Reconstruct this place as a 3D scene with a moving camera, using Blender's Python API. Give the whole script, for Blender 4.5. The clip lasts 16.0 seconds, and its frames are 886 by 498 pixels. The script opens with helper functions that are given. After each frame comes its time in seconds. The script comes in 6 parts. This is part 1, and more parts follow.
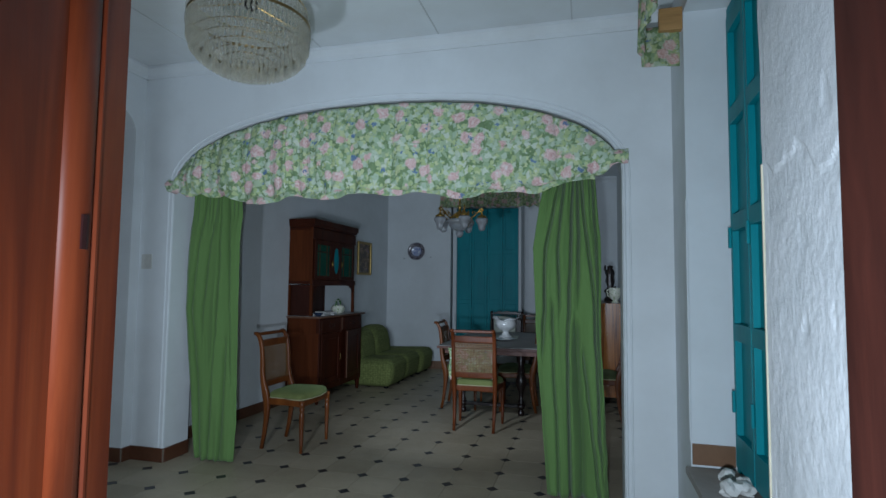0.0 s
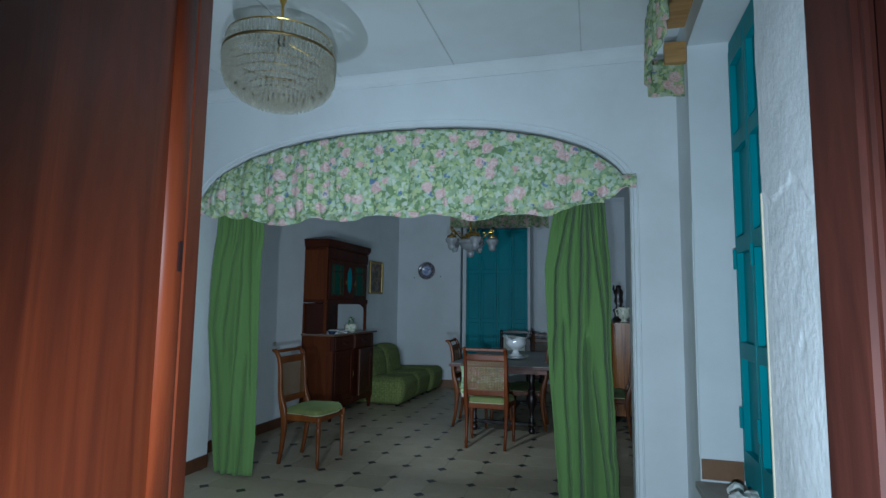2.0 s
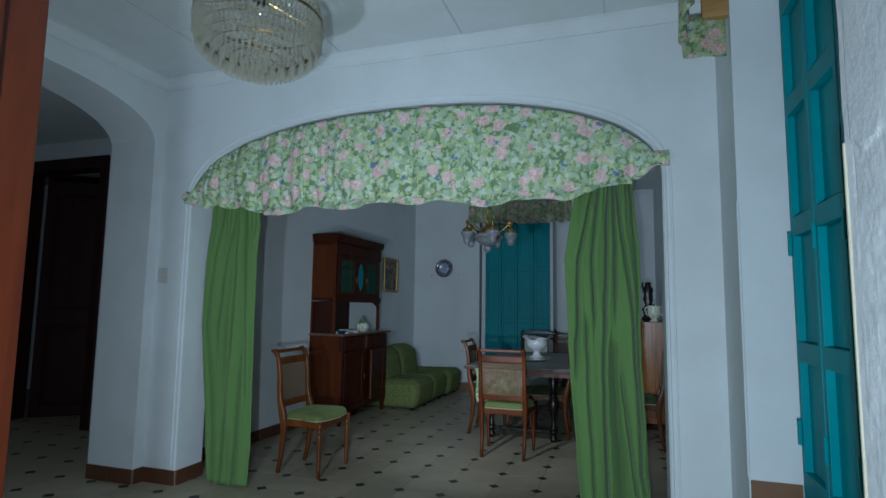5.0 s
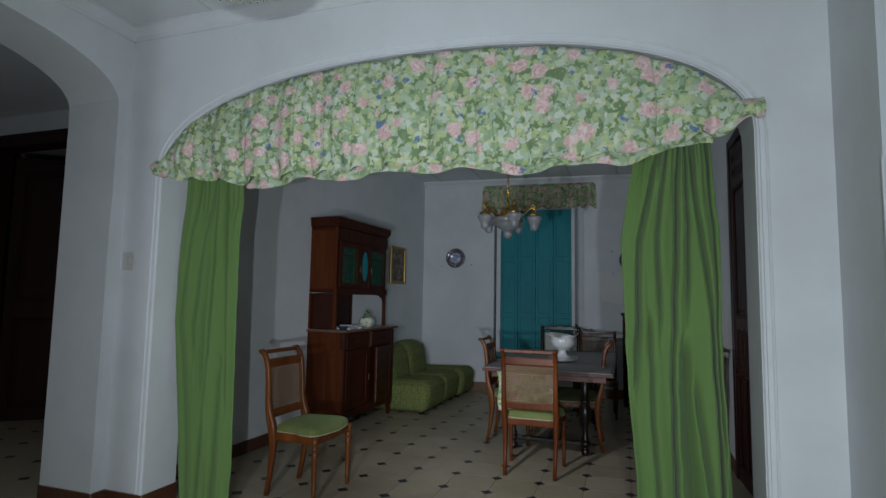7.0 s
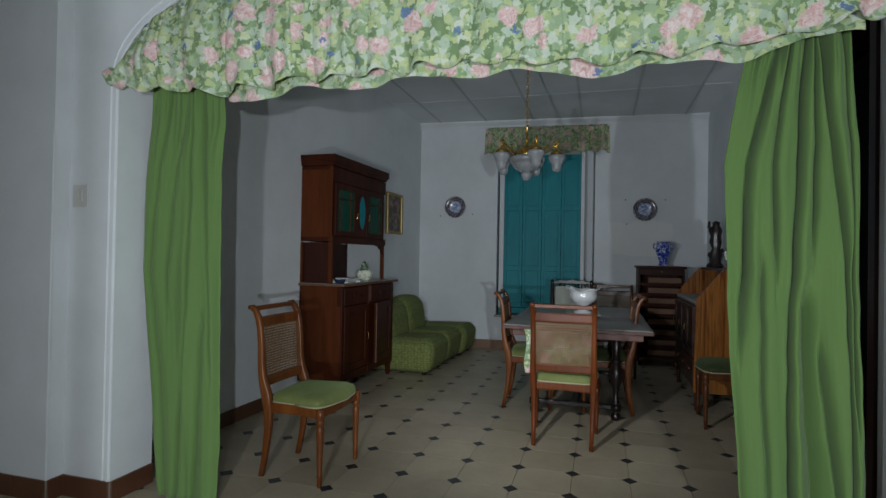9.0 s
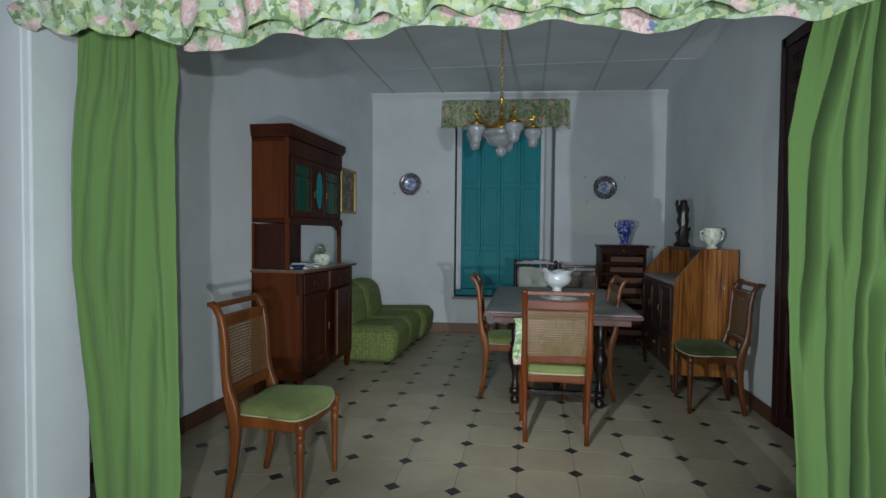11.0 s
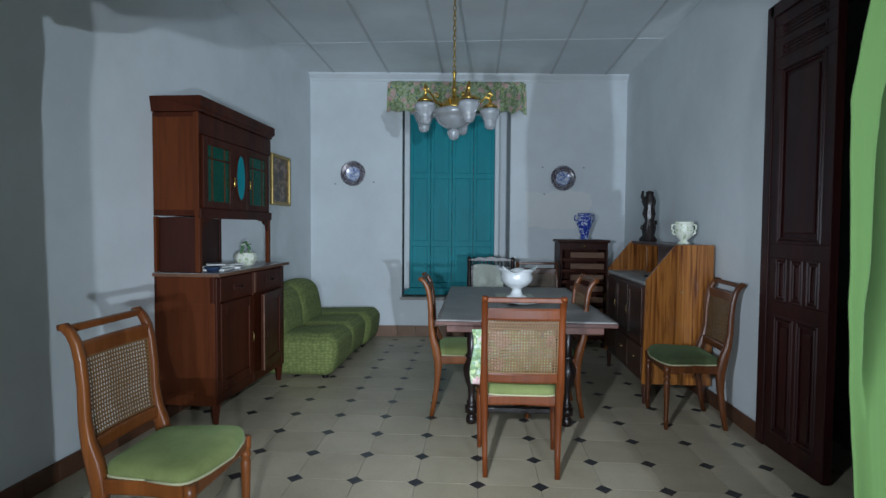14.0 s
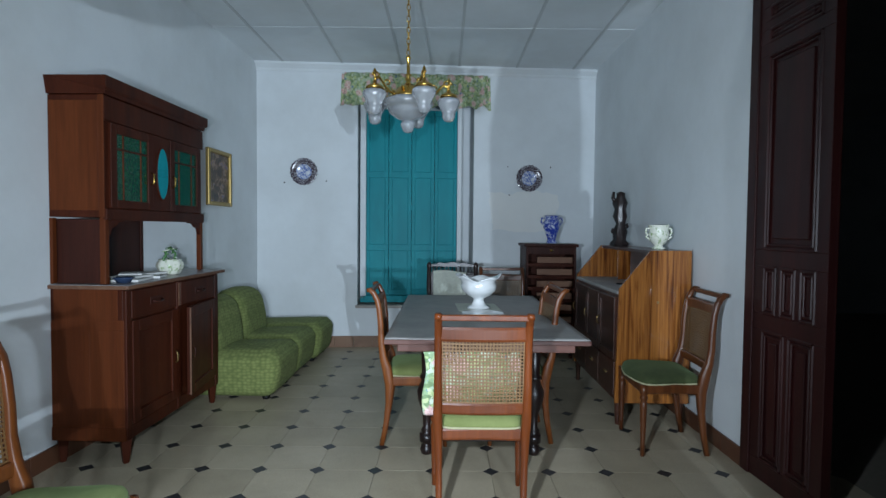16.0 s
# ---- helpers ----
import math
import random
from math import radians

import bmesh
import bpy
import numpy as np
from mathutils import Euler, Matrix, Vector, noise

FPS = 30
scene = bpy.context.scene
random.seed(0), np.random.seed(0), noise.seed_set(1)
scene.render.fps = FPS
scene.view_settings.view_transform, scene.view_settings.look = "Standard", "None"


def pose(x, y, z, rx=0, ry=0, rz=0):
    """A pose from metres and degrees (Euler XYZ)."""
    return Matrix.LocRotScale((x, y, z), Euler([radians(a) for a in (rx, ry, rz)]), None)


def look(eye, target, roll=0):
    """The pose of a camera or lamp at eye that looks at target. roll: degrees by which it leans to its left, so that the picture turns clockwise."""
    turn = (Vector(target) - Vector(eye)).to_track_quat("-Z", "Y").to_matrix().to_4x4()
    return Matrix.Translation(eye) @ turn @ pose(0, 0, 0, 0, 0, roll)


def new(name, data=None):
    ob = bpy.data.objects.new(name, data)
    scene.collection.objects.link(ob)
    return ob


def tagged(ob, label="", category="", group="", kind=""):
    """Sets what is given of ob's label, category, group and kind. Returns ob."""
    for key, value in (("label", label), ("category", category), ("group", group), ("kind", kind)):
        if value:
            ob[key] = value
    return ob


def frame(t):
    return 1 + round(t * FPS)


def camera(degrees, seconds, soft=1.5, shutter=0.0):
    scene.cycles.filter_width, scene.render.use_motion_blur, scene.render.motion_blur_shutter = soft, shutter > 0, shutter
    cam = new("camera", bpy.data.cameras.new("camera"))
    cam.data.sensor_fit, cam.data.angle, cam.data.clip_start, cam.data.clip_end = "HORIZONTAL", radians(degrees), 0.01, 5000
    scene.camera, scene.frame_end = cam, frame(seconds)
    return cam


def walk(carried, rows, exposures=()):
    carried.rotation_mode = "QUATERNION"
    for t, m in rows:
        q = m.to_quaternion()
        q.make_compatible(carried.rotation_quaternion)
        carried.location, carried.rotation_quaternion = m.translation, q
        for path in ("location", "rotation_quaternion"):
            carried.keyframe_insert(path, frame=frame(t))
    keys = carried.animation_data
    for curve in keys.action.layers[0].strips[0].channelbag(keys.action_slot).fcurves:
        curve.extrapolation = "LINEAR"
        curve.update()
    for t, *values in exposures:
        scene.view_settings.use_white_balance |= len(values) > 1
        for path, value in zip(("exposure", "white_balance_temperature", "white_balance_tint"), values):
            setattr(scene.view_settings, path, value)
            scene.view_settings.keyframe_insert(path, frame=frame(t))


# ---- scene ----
cam = camera(78.5, 16.0)
PATH = [
    (0, (-0.129, -0.076, 1.31), (-0.637, 1.854, 1.441), 0.6),
    (0.5, (-0.135, -0.105, 1.306), (-0.654, 1.82, 1.468), 0.7),
    (1, (-0.179, -0.167, 1.312), (-0.703, 1.754, 1.491), 0.8),
    (1.5, (-0.19, -0.226, 1.308), (-0.719, 1.693, 1.497), 0.8),
    (2, (-0.149, -0.224, 1.307), (-0.679, 1.694, 1.508), 0.8),
    (2.5, (-0.065, -0.17, 1.309), (-0.604, 1.743, 1.525), 0.7),
    (3, (-0.027, -0.135, 1.302), (-0.583, 1.773, 1.526), 0.7),
    (3.5, (-0.042, -0.121, 1.304), (-0.622, 1.78, 1.527), 0.9),
    (4, (-0.092, -0.059, 1.291), (-0.691, 1.836, 1.508), 0.9),
    (6.5, (-0.311, 0.628, 1.267), (-0.942, 2.517, 1.452), 0.9),
    (7, (-0.439, 0.772, 1.27), (-1.075, 2.66, 1.449), 1.0),
    (7.5, (-0.528, 0.861, 1.251), (-1.159, 2.751, 1.43), 0.9),
    (8, (-0.622, 1.03, 1.229), (-1.253, 2.922, 1.371), 0.9),
    (8.5, (-0.721, 1.18, 1.213), (-1.341, 3.079, 1.294), 0.8),
    (9, (-0.886, 1.264, 1.203), (-1.445, 3.184, 1.225), 1.0),
    (9.5, (-0.989, 1.29, 1.213), (-1.437, 3.24, 1.199), 0.9),
    (12, (-1.379, 1.765, 1.239), (-1.624, 3.749, 1.175), 0.5),
    (12.5, (-1.375, 1.87, 1.201), (-1.557, 3.861, 1.142), 0.5),
    (13, (-1.334, 1.999, 1.205), (-1.483, 3.992, 1.132), 0.4),
    (13.5, (-1.312, 2.039, 1.221), (-1.445, 4.033, 1.134), 0.4),
    (14, (-1.334, 2.102, 1.242), (-1.459, 4.097, 1.161), 0.4),
    (14.5, (-1.367, 2.202, 1.227), (-1.478, 4.198, 1.153), 0.6),
    (15, (-1.371, 2.282, 1.225), (-1.432, 4.28, 1.154), 0.5),
    (15.5, (-1.321, 2.441, 1.235), (-1.334, 4.439, 1.161), 0.4),
    (16, (-1.272, 2.511, 1.255), (-1.276, 4.51, 1.181), 0.5),
]
EXPOSURES = [(0.0, 0.0, 6250, 10), (1.6, 0.0, 6200, 9), (2.2, 0.02, 5750, 1), (4.0, 0.05, 5700, -1), (6.5, 0.04, 6850, 14),
             (8.5, 0.30, 7250, 14), (9.5, 0.50, 7150, 12), (12.0, 1.02, 6950, 9), (12.5, 1.1, 6850, 9), (13.5, 1.26, 6450, 10), (16.0, 1.55, 6350, 9)]
walk(cam, [(t, look(eye, target, roll)) for t, eye, target, roll in PATH], EXPOSURES)

# ---- light: fixed stand-in lamps for the carried torch at three points of the walk ----
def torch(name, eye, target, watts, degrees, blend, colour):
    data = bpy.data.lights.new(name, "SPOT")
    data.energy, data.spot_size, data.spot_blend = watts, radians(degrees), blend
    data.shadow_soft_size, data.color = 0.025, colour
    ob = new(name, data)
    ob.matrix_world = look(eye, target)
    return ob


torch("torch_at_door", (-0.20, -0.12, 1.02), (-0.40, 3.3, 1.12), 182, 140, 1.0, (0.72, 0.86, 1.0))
# added midway lamp: lifts the arch and the left pier
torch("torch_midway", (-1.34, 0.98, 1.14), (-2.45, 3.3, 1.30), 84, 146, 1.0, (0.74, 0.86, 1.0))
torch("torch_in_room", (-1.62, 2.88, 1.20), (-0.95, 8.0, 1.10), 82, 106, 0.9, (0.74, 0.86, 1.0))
world = bpy.data.worlds.new("night")
world.use_nodes = True
world.node_tree.nodes["Background"].inputs[0].default_value = (0.10, 0.12, 0.15, 1)
world.node_tree.nodes["Background"].inputs[1].default_value = 0.05
scene.world = world


# ---- materials ----
class Mat:
    """A node material with small helpers for colour, relief and gloss."""

    def __init__(self, name, rough=0.5, metal=0.0, coat=0.0):
        self.m = bpy.data.materials.new(name)
        self.m.use_nodes = True
        self.t = self.m.node_tree
        self.b = self.t.nodes["Principled BSDF"]
        self.b.inputs["Roughness"].default_value = rough
        self.b.inputs["Metallic"].default_value = metal
        self.b.inputs["Coat Weight"].default_value = coat
        self.co = self.t.nodes.new("ShaderNodeTexCoord").outputs["Object"]

    def node(self, kind, **kw):
        n = self.t.nodes.new(kind)
        for k, v in kw.items():
            n.inputs[k].default_value = v
        return n

    def link(self, a, b):
        self.t.links.new(a, b)

    def world_space(self):
        self.co = self.t.nodes.new("ShaderNodeNewGeometry").outputs["Position"]
        return self

    def stretch(self, sx, sy, sz):
        n = self.t.nodes.new("ShaderNodeMapping")
        n.inputs["Scale"].default_value = (sx, sy, sz)
        self.link(self.co, n.inputs["Vector"])
        return n.outputs[0]

    def noise(self, scale, detail=4.0, rough=0.6, vec=None, distort=0.0):
        n = self.node("ShaderNodeTexNoise", Scale=scale, Detail=detail, Roughness=rough, Distortion=distort)
        self.link(vec or self.co, n.inputs["Vector"])
        return n.outputs["Fac"]

    def voronoi(self, scale, out="Distance", vec=None, feature="F1"):
        n = self.node("ShaderNodeTexVoronoi", Scale=scale)
        n.feature = feature
        self.link(vec or self.co, n.inputs["Vector"])
        return n.outputs[out]

    def ramp(self, fac, *stops):
        n = self.t.nodes.new("ShaderNodeValToRGB")
        e = n.color_ramp.elements
        while len(e) < len(stops):
            e.new(0.5)
        for k, (p, c) in zip(e, stops):
            k.position = p
            k.color = (*c, 1) if len(c) == 3 else c
        self.link(fac, n.inputs[0])
        return n.outputs[0]

    def mix(self, fac, a, b, how="MIX"):
        n = self.t.nodes.new("ShaderNodeMix")
        n.data_type, n.blend_type = "RGBA", how
        for k, v in ((0, fac), (6, a), (7, b)):
            if isinstance(v, (int, float)):
                n.inputs[k].default_value = v
            elif isinstance(v, tuple):
                n.inputs[k].default_value = (*v, 1)
            else:
                self.link(v, n.inputs[k])
        return n.outputs[2]

    def colour(self, c):
        if isinstance(c, tuple):
            self.b.inputs["Base Color"].default_value = (*c, 1)
        else:
            self.link(c, self.b.inputs["Base Color"])
        return self

    def bump(self, fac, strength=0.3, distance=0.004):
        n = self.node("ShaderNodeBump", Strength=strength, Distance=distance)
        self.link(fac, n.inputs["Height"])
        self.link(n.outputs[0], self.b.inputs["Normal"])
        return self

    def rough(self, fac, lo, hi):
        n = self.node("ShaderNodeMapRange", **{"To Min": lo, "To Max": hi})
        self.link(fac, n.inputs[0])
        self.link(n.outputs[0], self.b.inputs["Roughness"])
        return self


def paint(name, c, stain, bump=0.25, scale=60, rough=0.85):
    m = Mat(name, rough).world_space()
    big = m.noise(1.3, 5, 0.65)
    m.colour(m.mix(m.ramp(big, (0.38, (0, 0, 0)), (0.75, (1, 1, 1))), c, stain))
    m.bump(m.noise(scale, 5, 0.7), bump, 0.004)
    return m.m


def timber(name, dark, light, rough=0.35, scale=9.0, axis=2, coat=0.0, contrast=(0.35, 0.65)):
    m = Mat(name, rough, coat=coat)
    s = [1.0, 1.0, 1.0]
    s[axis] = 0.06
    v = m.stretch(*s)
    g = m.noise(scale, 6, 0.6, v, 1.2)
    fine = m.noise(scale * 11, 3, 0.7, v)
    c = m.ramp(g, (contrast[0], dark), (contrast[1], light))
    m.colour(m.mix(m.ramp(fine, (0.35, (0, 0, 0)), (0.7, (0.35, 0.35, 0.35))), c, tuple(x * 0.45 for x in dark)))
    m.bump(fine, 0.08, 0.002)
    m.rough(m.noise(5, 4, 0.6), rough * 0.75, min(1, rough * 1.4))
    return m.m


def plain(name, c, rough=0.4, metal=0.0, var=0.15, scale=20, bump=0.05, coat=0.0):
    m = Mat(name, rough, metal, coat)
    n = m.noise(scale, 4)
    m.colour(m.mix(n, tuple(x * (1 - var) for x in c), tuple(min(1, x * (1 + var)) for x in c)))
    m.bump(m.noise(scale * 6, 3), bump, 0.002)
    return m.m


def floral(name, scale, tone=(1, 1, 1)):
    """Printed chintz: rounded leaves in layers, pale roses and a few blue blossoms."""
    m = Mat(name, 0.85)
    v = m.stretch(1, 1, 1)

    def moved(source, loc, rot, amount, freq):
        mp = m.t.nodes.new("ShaderNodeMapping")
        mp.inputs["Location"].default_value = loc
        mp.inputs["Rotation"].default_value = rot
        m.link(source, mp.inputs["Vector"])
        wn = m.node("ShaderNodeTexNoise", Scale=freq * scale, Detail=3.0)
        m.link(mp.outputs[0], wn.inputs["Vector"])
        wob = m.t.nodes.new("ShaderNodeVectorMath")
        wob.operation = "MULTIPLY_ADD"
        m.link(wn.outputs["Color"], wob.inputs[0])
        wob.inputs[1].default_value = (amount / scale,) * 3
        m.link(mp.outputs[0], wob.inputs[2])
        return wob.outputs[0]

    def cells(size, vec, power):
        n = m.node("ShaderNodeTexVoronoi", Scale=size * scale)
        n.distance = "MINKOWSKI"
        n.inputs["Exponent"].default_value = power
        m.link(vec, n.inputs["Vector"])
        return n.outputs["Distance"], n.outputs["Color"]

    c = m.mix(m.noise(13 * scale, 4, 0.65), (0.10, 0.20, 0.085), (0.30, 0.43, 0.22))
    layers = (((1.3, 0.4, 2.2), (0.3, 0.5, 0.2), 20, 0.98, (0.28, 0.44, 0.23), (0.50, 0.63, 0.44)),
              ((4.1, 2.7, 0.3), (0.9, 0.2, 0.7), 25, 0.80, (0.44, 0.58, 0.26), (0.68, 0.76, 0.44)),
              ((2.2, 5.7, 3.3), (0.1, 1.2, 0.4), 22, 0.72, (0.46, 0.62, 0.46), (0.74, 0.82, 0.71)))
    for loc, rot, size, edge, lo, hi in layers:
        w = moved(v, loc, rot, 0.050, 26)
        d, tint = cells(size, w, 0.85)
        sep = m.t.nodes.new("ShaderNodeSeparateColor")
        m.link(tint, sep.inputs[0])
        leafcol = m.mix(sep.outputs[0], lo, hi)
        leafcol = m.mix(m.ramp(d, (0.04, (0.4, 0.4, 0.4)), (0.16, (0, 0, 0))), leafcol, (0.24, 0.40, 0.20))
        c = m.mix(m.ramp(d, (edge - 0.05, (0.9, 0.9, 0.9)), (edge + 0.02, (0, 0, 0))), c, leafcol)
    w = moved(moved(v, (0, 0, 0), (0, 0, 0), 0.060, 15), (0, 0, 0), (0, 0, 0), 0.032, 52)
    rose = m.voronoi(8.8 * scale, "Distance", w)
    petal = m.noise(46 * scale, 5, 0.7, w, 1.2)
    pink = m.ramp(petal, (0.36, (0.62, 0.34, 0.33)), (0.48, (0.82, 0.56, 0.54)), (0.61, (0.90, 0.80, 0.78)))
    c = m.mix(m.ramp(rose, (0.32, (1, 1, 1)), (0.39, (0, 0, 0))), c, pink)
    w = moved(v, (3.7, 1.3, 5.1), (0.4, 0.2, 0), 0.08, 34)
    blue, _ = cells(8.6, w, 0.8)
    c = m.mix(m.ramp(blue, (0.24, (0.9, 0.9, 0.9)), (0.29, (0, 0, 0))), c, m.mix(m.noise(50, 2), (0.05, 0.13, 0.36), (0.20, 0.33, 0.52)))
    m.colour(m.mix(1.0, c, tone, "MULTIPLY"))
    m.bump(m.noise(260, 2, 0.5), 0.12, 0.002)
    return m.m


WALL = paint("white_wall_paint", (0.70, 0.74, 0.76), (0.60, 0.63, 0.64), 0.22, 70)
PATCH = paint("patched_plaster", (0.76, 0.77, 0.75), (0.70, 0.71, 0.69), 0.2, 40)
CEIL = paint("white_ceiling_paint", (0.68, 0.72, 0.74), (0.60, 0.62, 0.62), 0.1, 90)
GREYSTRIP = paint("grey_ceiling_strip", (0.53, 0.555, 0.56), (0.46, 0.48, 0.48), 0.1, 90)
m = Mat("rough_limewash", 0.8).world_space()
m.colour(m.mix(m.ramp(m.noise(5, 6, 0.7), (0.4, (0, 0, 0)), (0.7, (1, 1, 1))), (0.80, 0.82, 0.84), (0.66, 0.69, 0.71)))
m.bump(m.noise(24, 7, 0.6), 0.7, 0.006)
ROUGHPLASTER = m.m
m = Mat("cream_floor_tile", 0.42)
m.world_space()
obj = m.t.nodes.new("ShaderNodeObjectInfo").outputs["Random"]
base = m.mix(obj, (0.44, 0.375, 0.265), (0.53, 0.455, 0.33))
speck = m.ramp(m.noise(160, 3, 0.7), (0.42, (0.78, 0.78, 0.78)), (0.62, (1, 1, 1)))
dirt = m.ramp(m.noise(2.2, 6, 0.7), (0.35, (0.80, 0.79, 0.77)), (0.65, (1, 1, 1)))
m.colour(m.mix(1.0, m.mix(1.0, base, speck, "MULTIPLY"), dirt, "MULTIPLY"))
m.rough(m.noise(4, 5, 0.7), 0.3, 0.6)
TILE = m.m
m = Mat("cream_floor_tile_rest", 0.42).world_space()
m.colour(m.mix(m.noise(3, 6, 0.7), (0.40, 0.345, 0.245), (0.53, 0.455, 0.33)))
TILEREST = m.m
BLACKTILE = plain("black_floor_tile", (0.028, 0.028, 0.030), 0.4, 0, 0.5, 30)
GROUT = plain("grey_grout", (0.22, 0.20, 0.16), 0.9)
m = Mat("brown_skirting_tile", 0.3).world_space()
m.colour(m.mix(m.noise(7, 6, 0.7), (0.065, 0.024, 0.013), (0.135, 0.056, 0.029)))
m.bump(m.noise(60, 3), 0.1, 0.002)
SKIRT = m.m
m = Mat("ochre_skirting_tile", 0.4).world_space()
m.colour(m.mix(m.noise(9, 6, 0.7), (0.15, 0.075, 0.038), (0.24, 0.13, 0.07)))
OCHRE = m.m
m = Mat("green_curtain_cloth", 0.9)
m.colour(m.mix(m.noise(3, 5, 0.6, m.stretch(1, 1, 0.25)), (0.098, 0.192, 0.052), (0.142, 0.258, 0.075)))
m.b.inputs["Sheen Weight"].default_value = 0.15
m.bump(m.noise(300, 2), 0.15, 0.001)
CURTAIN = m.m
FLORAL = floral("floral_chintz", 1.0, (0.90, 0.88, 0.87))
# smaller print; its tone also holds the dimmer light on the window valance
FLORALDIM = floral("small_floral_chintz_dimmed", 1.3, (0.70, 0.66, 0.60))
m = Mat("teal_shutter_paint", 0.5).world_space()
m.b.inputs["Specular IOR Level"].default_value = 0.2
m.colour(m.mix(m.ramp(m.noise(7, 6, 0.7, m.stretch(1, 1, 0.2)), (0.35, (0, 0, 0)), (0.7, (1, 1, 1))), (0.001, 0.205, 0.245), (0.006, 0.275, 0.315)))
m.bump(m.noise(40, 4, 0.6, m.stretch(1, 1, 0.15)), 0.12, 0.003)
TEAL = m.m
m = Mat("orange_varnished_door", 0.45)
m.b.inputs["Specular IOR Level"].default_value = 0.22
g = m.noise(4, 6, 0.65, m.stretch(1.6, 1.6, 0.22), 1.6)
gr = m.noise(60, 3, 0.6, m.stretch(1, 1, 0.05))
knot = m.ramp(m.voronoi(2.6, "Distance", m.stretch(1, 1, 0.7)), (0.03, (0.85, 0.85, 0.85)), (0.10, (0, 0, 0)))
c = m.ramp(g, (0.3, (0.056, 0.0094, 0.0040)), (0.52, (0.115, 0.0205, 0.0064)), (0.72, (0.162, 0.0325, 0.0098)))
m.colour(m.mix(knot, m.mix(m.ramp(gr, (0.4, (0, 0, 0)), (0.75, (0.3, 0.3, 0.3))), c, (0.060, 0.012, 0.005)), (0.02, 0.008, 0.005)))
m.bump(gr, 0.1, 0.002)
m.rough(m.noise(6, 4), 0.35, 0.6)
ORANGE = m.m
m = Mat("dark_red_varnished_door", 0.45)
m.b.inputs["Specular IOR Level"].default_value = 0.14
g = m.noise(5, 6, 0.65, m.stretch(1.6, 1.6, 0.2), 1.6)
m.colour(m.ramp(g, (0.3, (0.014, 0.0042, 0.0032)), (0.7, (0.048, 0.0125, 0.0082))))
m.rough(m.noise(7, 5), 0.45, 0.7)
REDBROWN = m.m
DARKDOOR = timber("dark_stained_door", (0.018, 0.0034, 0.0034), (0.042, 0.0085, 0.0078), 0.42, 8)
DARKDOOR.node_tree.nodes["Principled BSDF"].inputs["Specular IOR Level"].default_value = 0.35
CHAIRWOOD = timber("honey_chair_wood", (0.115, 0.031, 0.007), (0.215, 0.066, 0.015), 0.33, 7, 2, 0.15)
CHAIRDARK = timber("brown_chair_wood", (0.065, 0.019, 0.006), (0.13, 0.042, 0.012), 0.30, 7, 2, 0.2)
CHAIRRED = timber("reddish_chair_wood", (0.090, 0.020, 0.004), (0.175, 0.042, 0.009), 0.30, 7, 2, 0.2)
for wood in (CHAIRWOOD, CHAIRDARK, CHAIRRED):
    wood.node_tree.nodes["Principled BSDF"].inputs["Specular IOR Level"].default_value = 0.35
    wood.node_tree.nodes["Principled BSDF"].inputs["Coat Weight"].default_value = 0.05
CANE = plain("woven_cane", (0.17, 0.088, 0.032), 0.5, 0, 0.3, 40)
CANEDARK = plain("darker_woven_cane", (0.15, 0.085, 0.035), 0.5, 0, 0.3, 40)


def velvet(name, a, b, sheen=0.2):
    m = Mat(name, 0.9)
    m.colour(m.mix(m.ramp(m.noise(8, 5, 0.7), (0.35, (0, 0, 0)), (0.68, (1, 1, 1))), a, b))
    m.b.inputs["Sheen Weight"].default_value = sheen
    m.b.inputs["Sheen Tint"].default_value = (0.6, 0.9, 0.4, 1)
    m.bump(m.noise(400, 2), 0.15, 0.001)
    return m.m


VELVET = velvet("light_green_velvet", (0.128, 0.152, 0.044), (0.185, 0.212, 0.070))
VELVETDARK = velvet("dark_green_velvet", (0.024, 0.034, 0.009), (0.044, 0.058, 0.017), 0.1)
PIPING = plain("straw_piping", (0.36, 0.34, 0.20), 0.8)
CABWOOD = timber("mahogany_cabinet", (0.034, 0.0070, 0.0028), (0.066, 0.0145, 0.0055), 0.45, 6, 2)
# lighter, more orange than the cabinet front
CABSIDE = timber("lighter_mahogany", (0.076, 0.0175, 0.0048), (0.124, 0.0315, 0.0085), 0.55, 5, 2)
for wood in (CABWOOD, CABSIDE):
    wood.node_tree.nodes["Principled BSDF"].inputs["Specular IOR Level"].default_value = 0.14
TANEDGE = timber("worn_tan_edge", (0.11, 0.045, 0.022), (0.19, 0.095, 0.052), 0.6, 7, 0)
TRAYWOOD = timber("pale_tray_wood", (0.15, 0.068, 0.035), (0.24, 0.12, 0.066), 0.55, 7, 0)
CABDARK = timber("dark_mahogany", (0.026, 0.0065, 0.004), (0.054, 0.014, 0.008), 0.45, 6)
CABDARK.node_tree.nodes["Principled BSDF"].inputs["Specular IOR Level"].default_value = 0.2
m = Mat("grey_marble", 0.3)
m.colour(m.mix(m.ramp(m.noise(9, 8, 0.7, None, 1.5), (0.42, (0, 0, 0)), (0.6, (1, 1, 1))), (0.36, 0.34, 0.33), (0.20, 0.19, 0.20)))
MARBLE = m.m
m = Mat("bottle_green_glass", 0.12)
m.colour(m.mix(m.voronoi(60), (0.006, 0.035, 0.016), (0.014, 0.075, 0.035)))
m.bump(m.noise(50, 2), 0.35, 0.003)
GREENGLASS = m.m
m = Mat("silvered_mirror", 0.03, 1.0)
m.colour((0.82, 0.86, 0.85))
MIRROR = m.m
m = Mat("green_boucle_cover", 0.95)
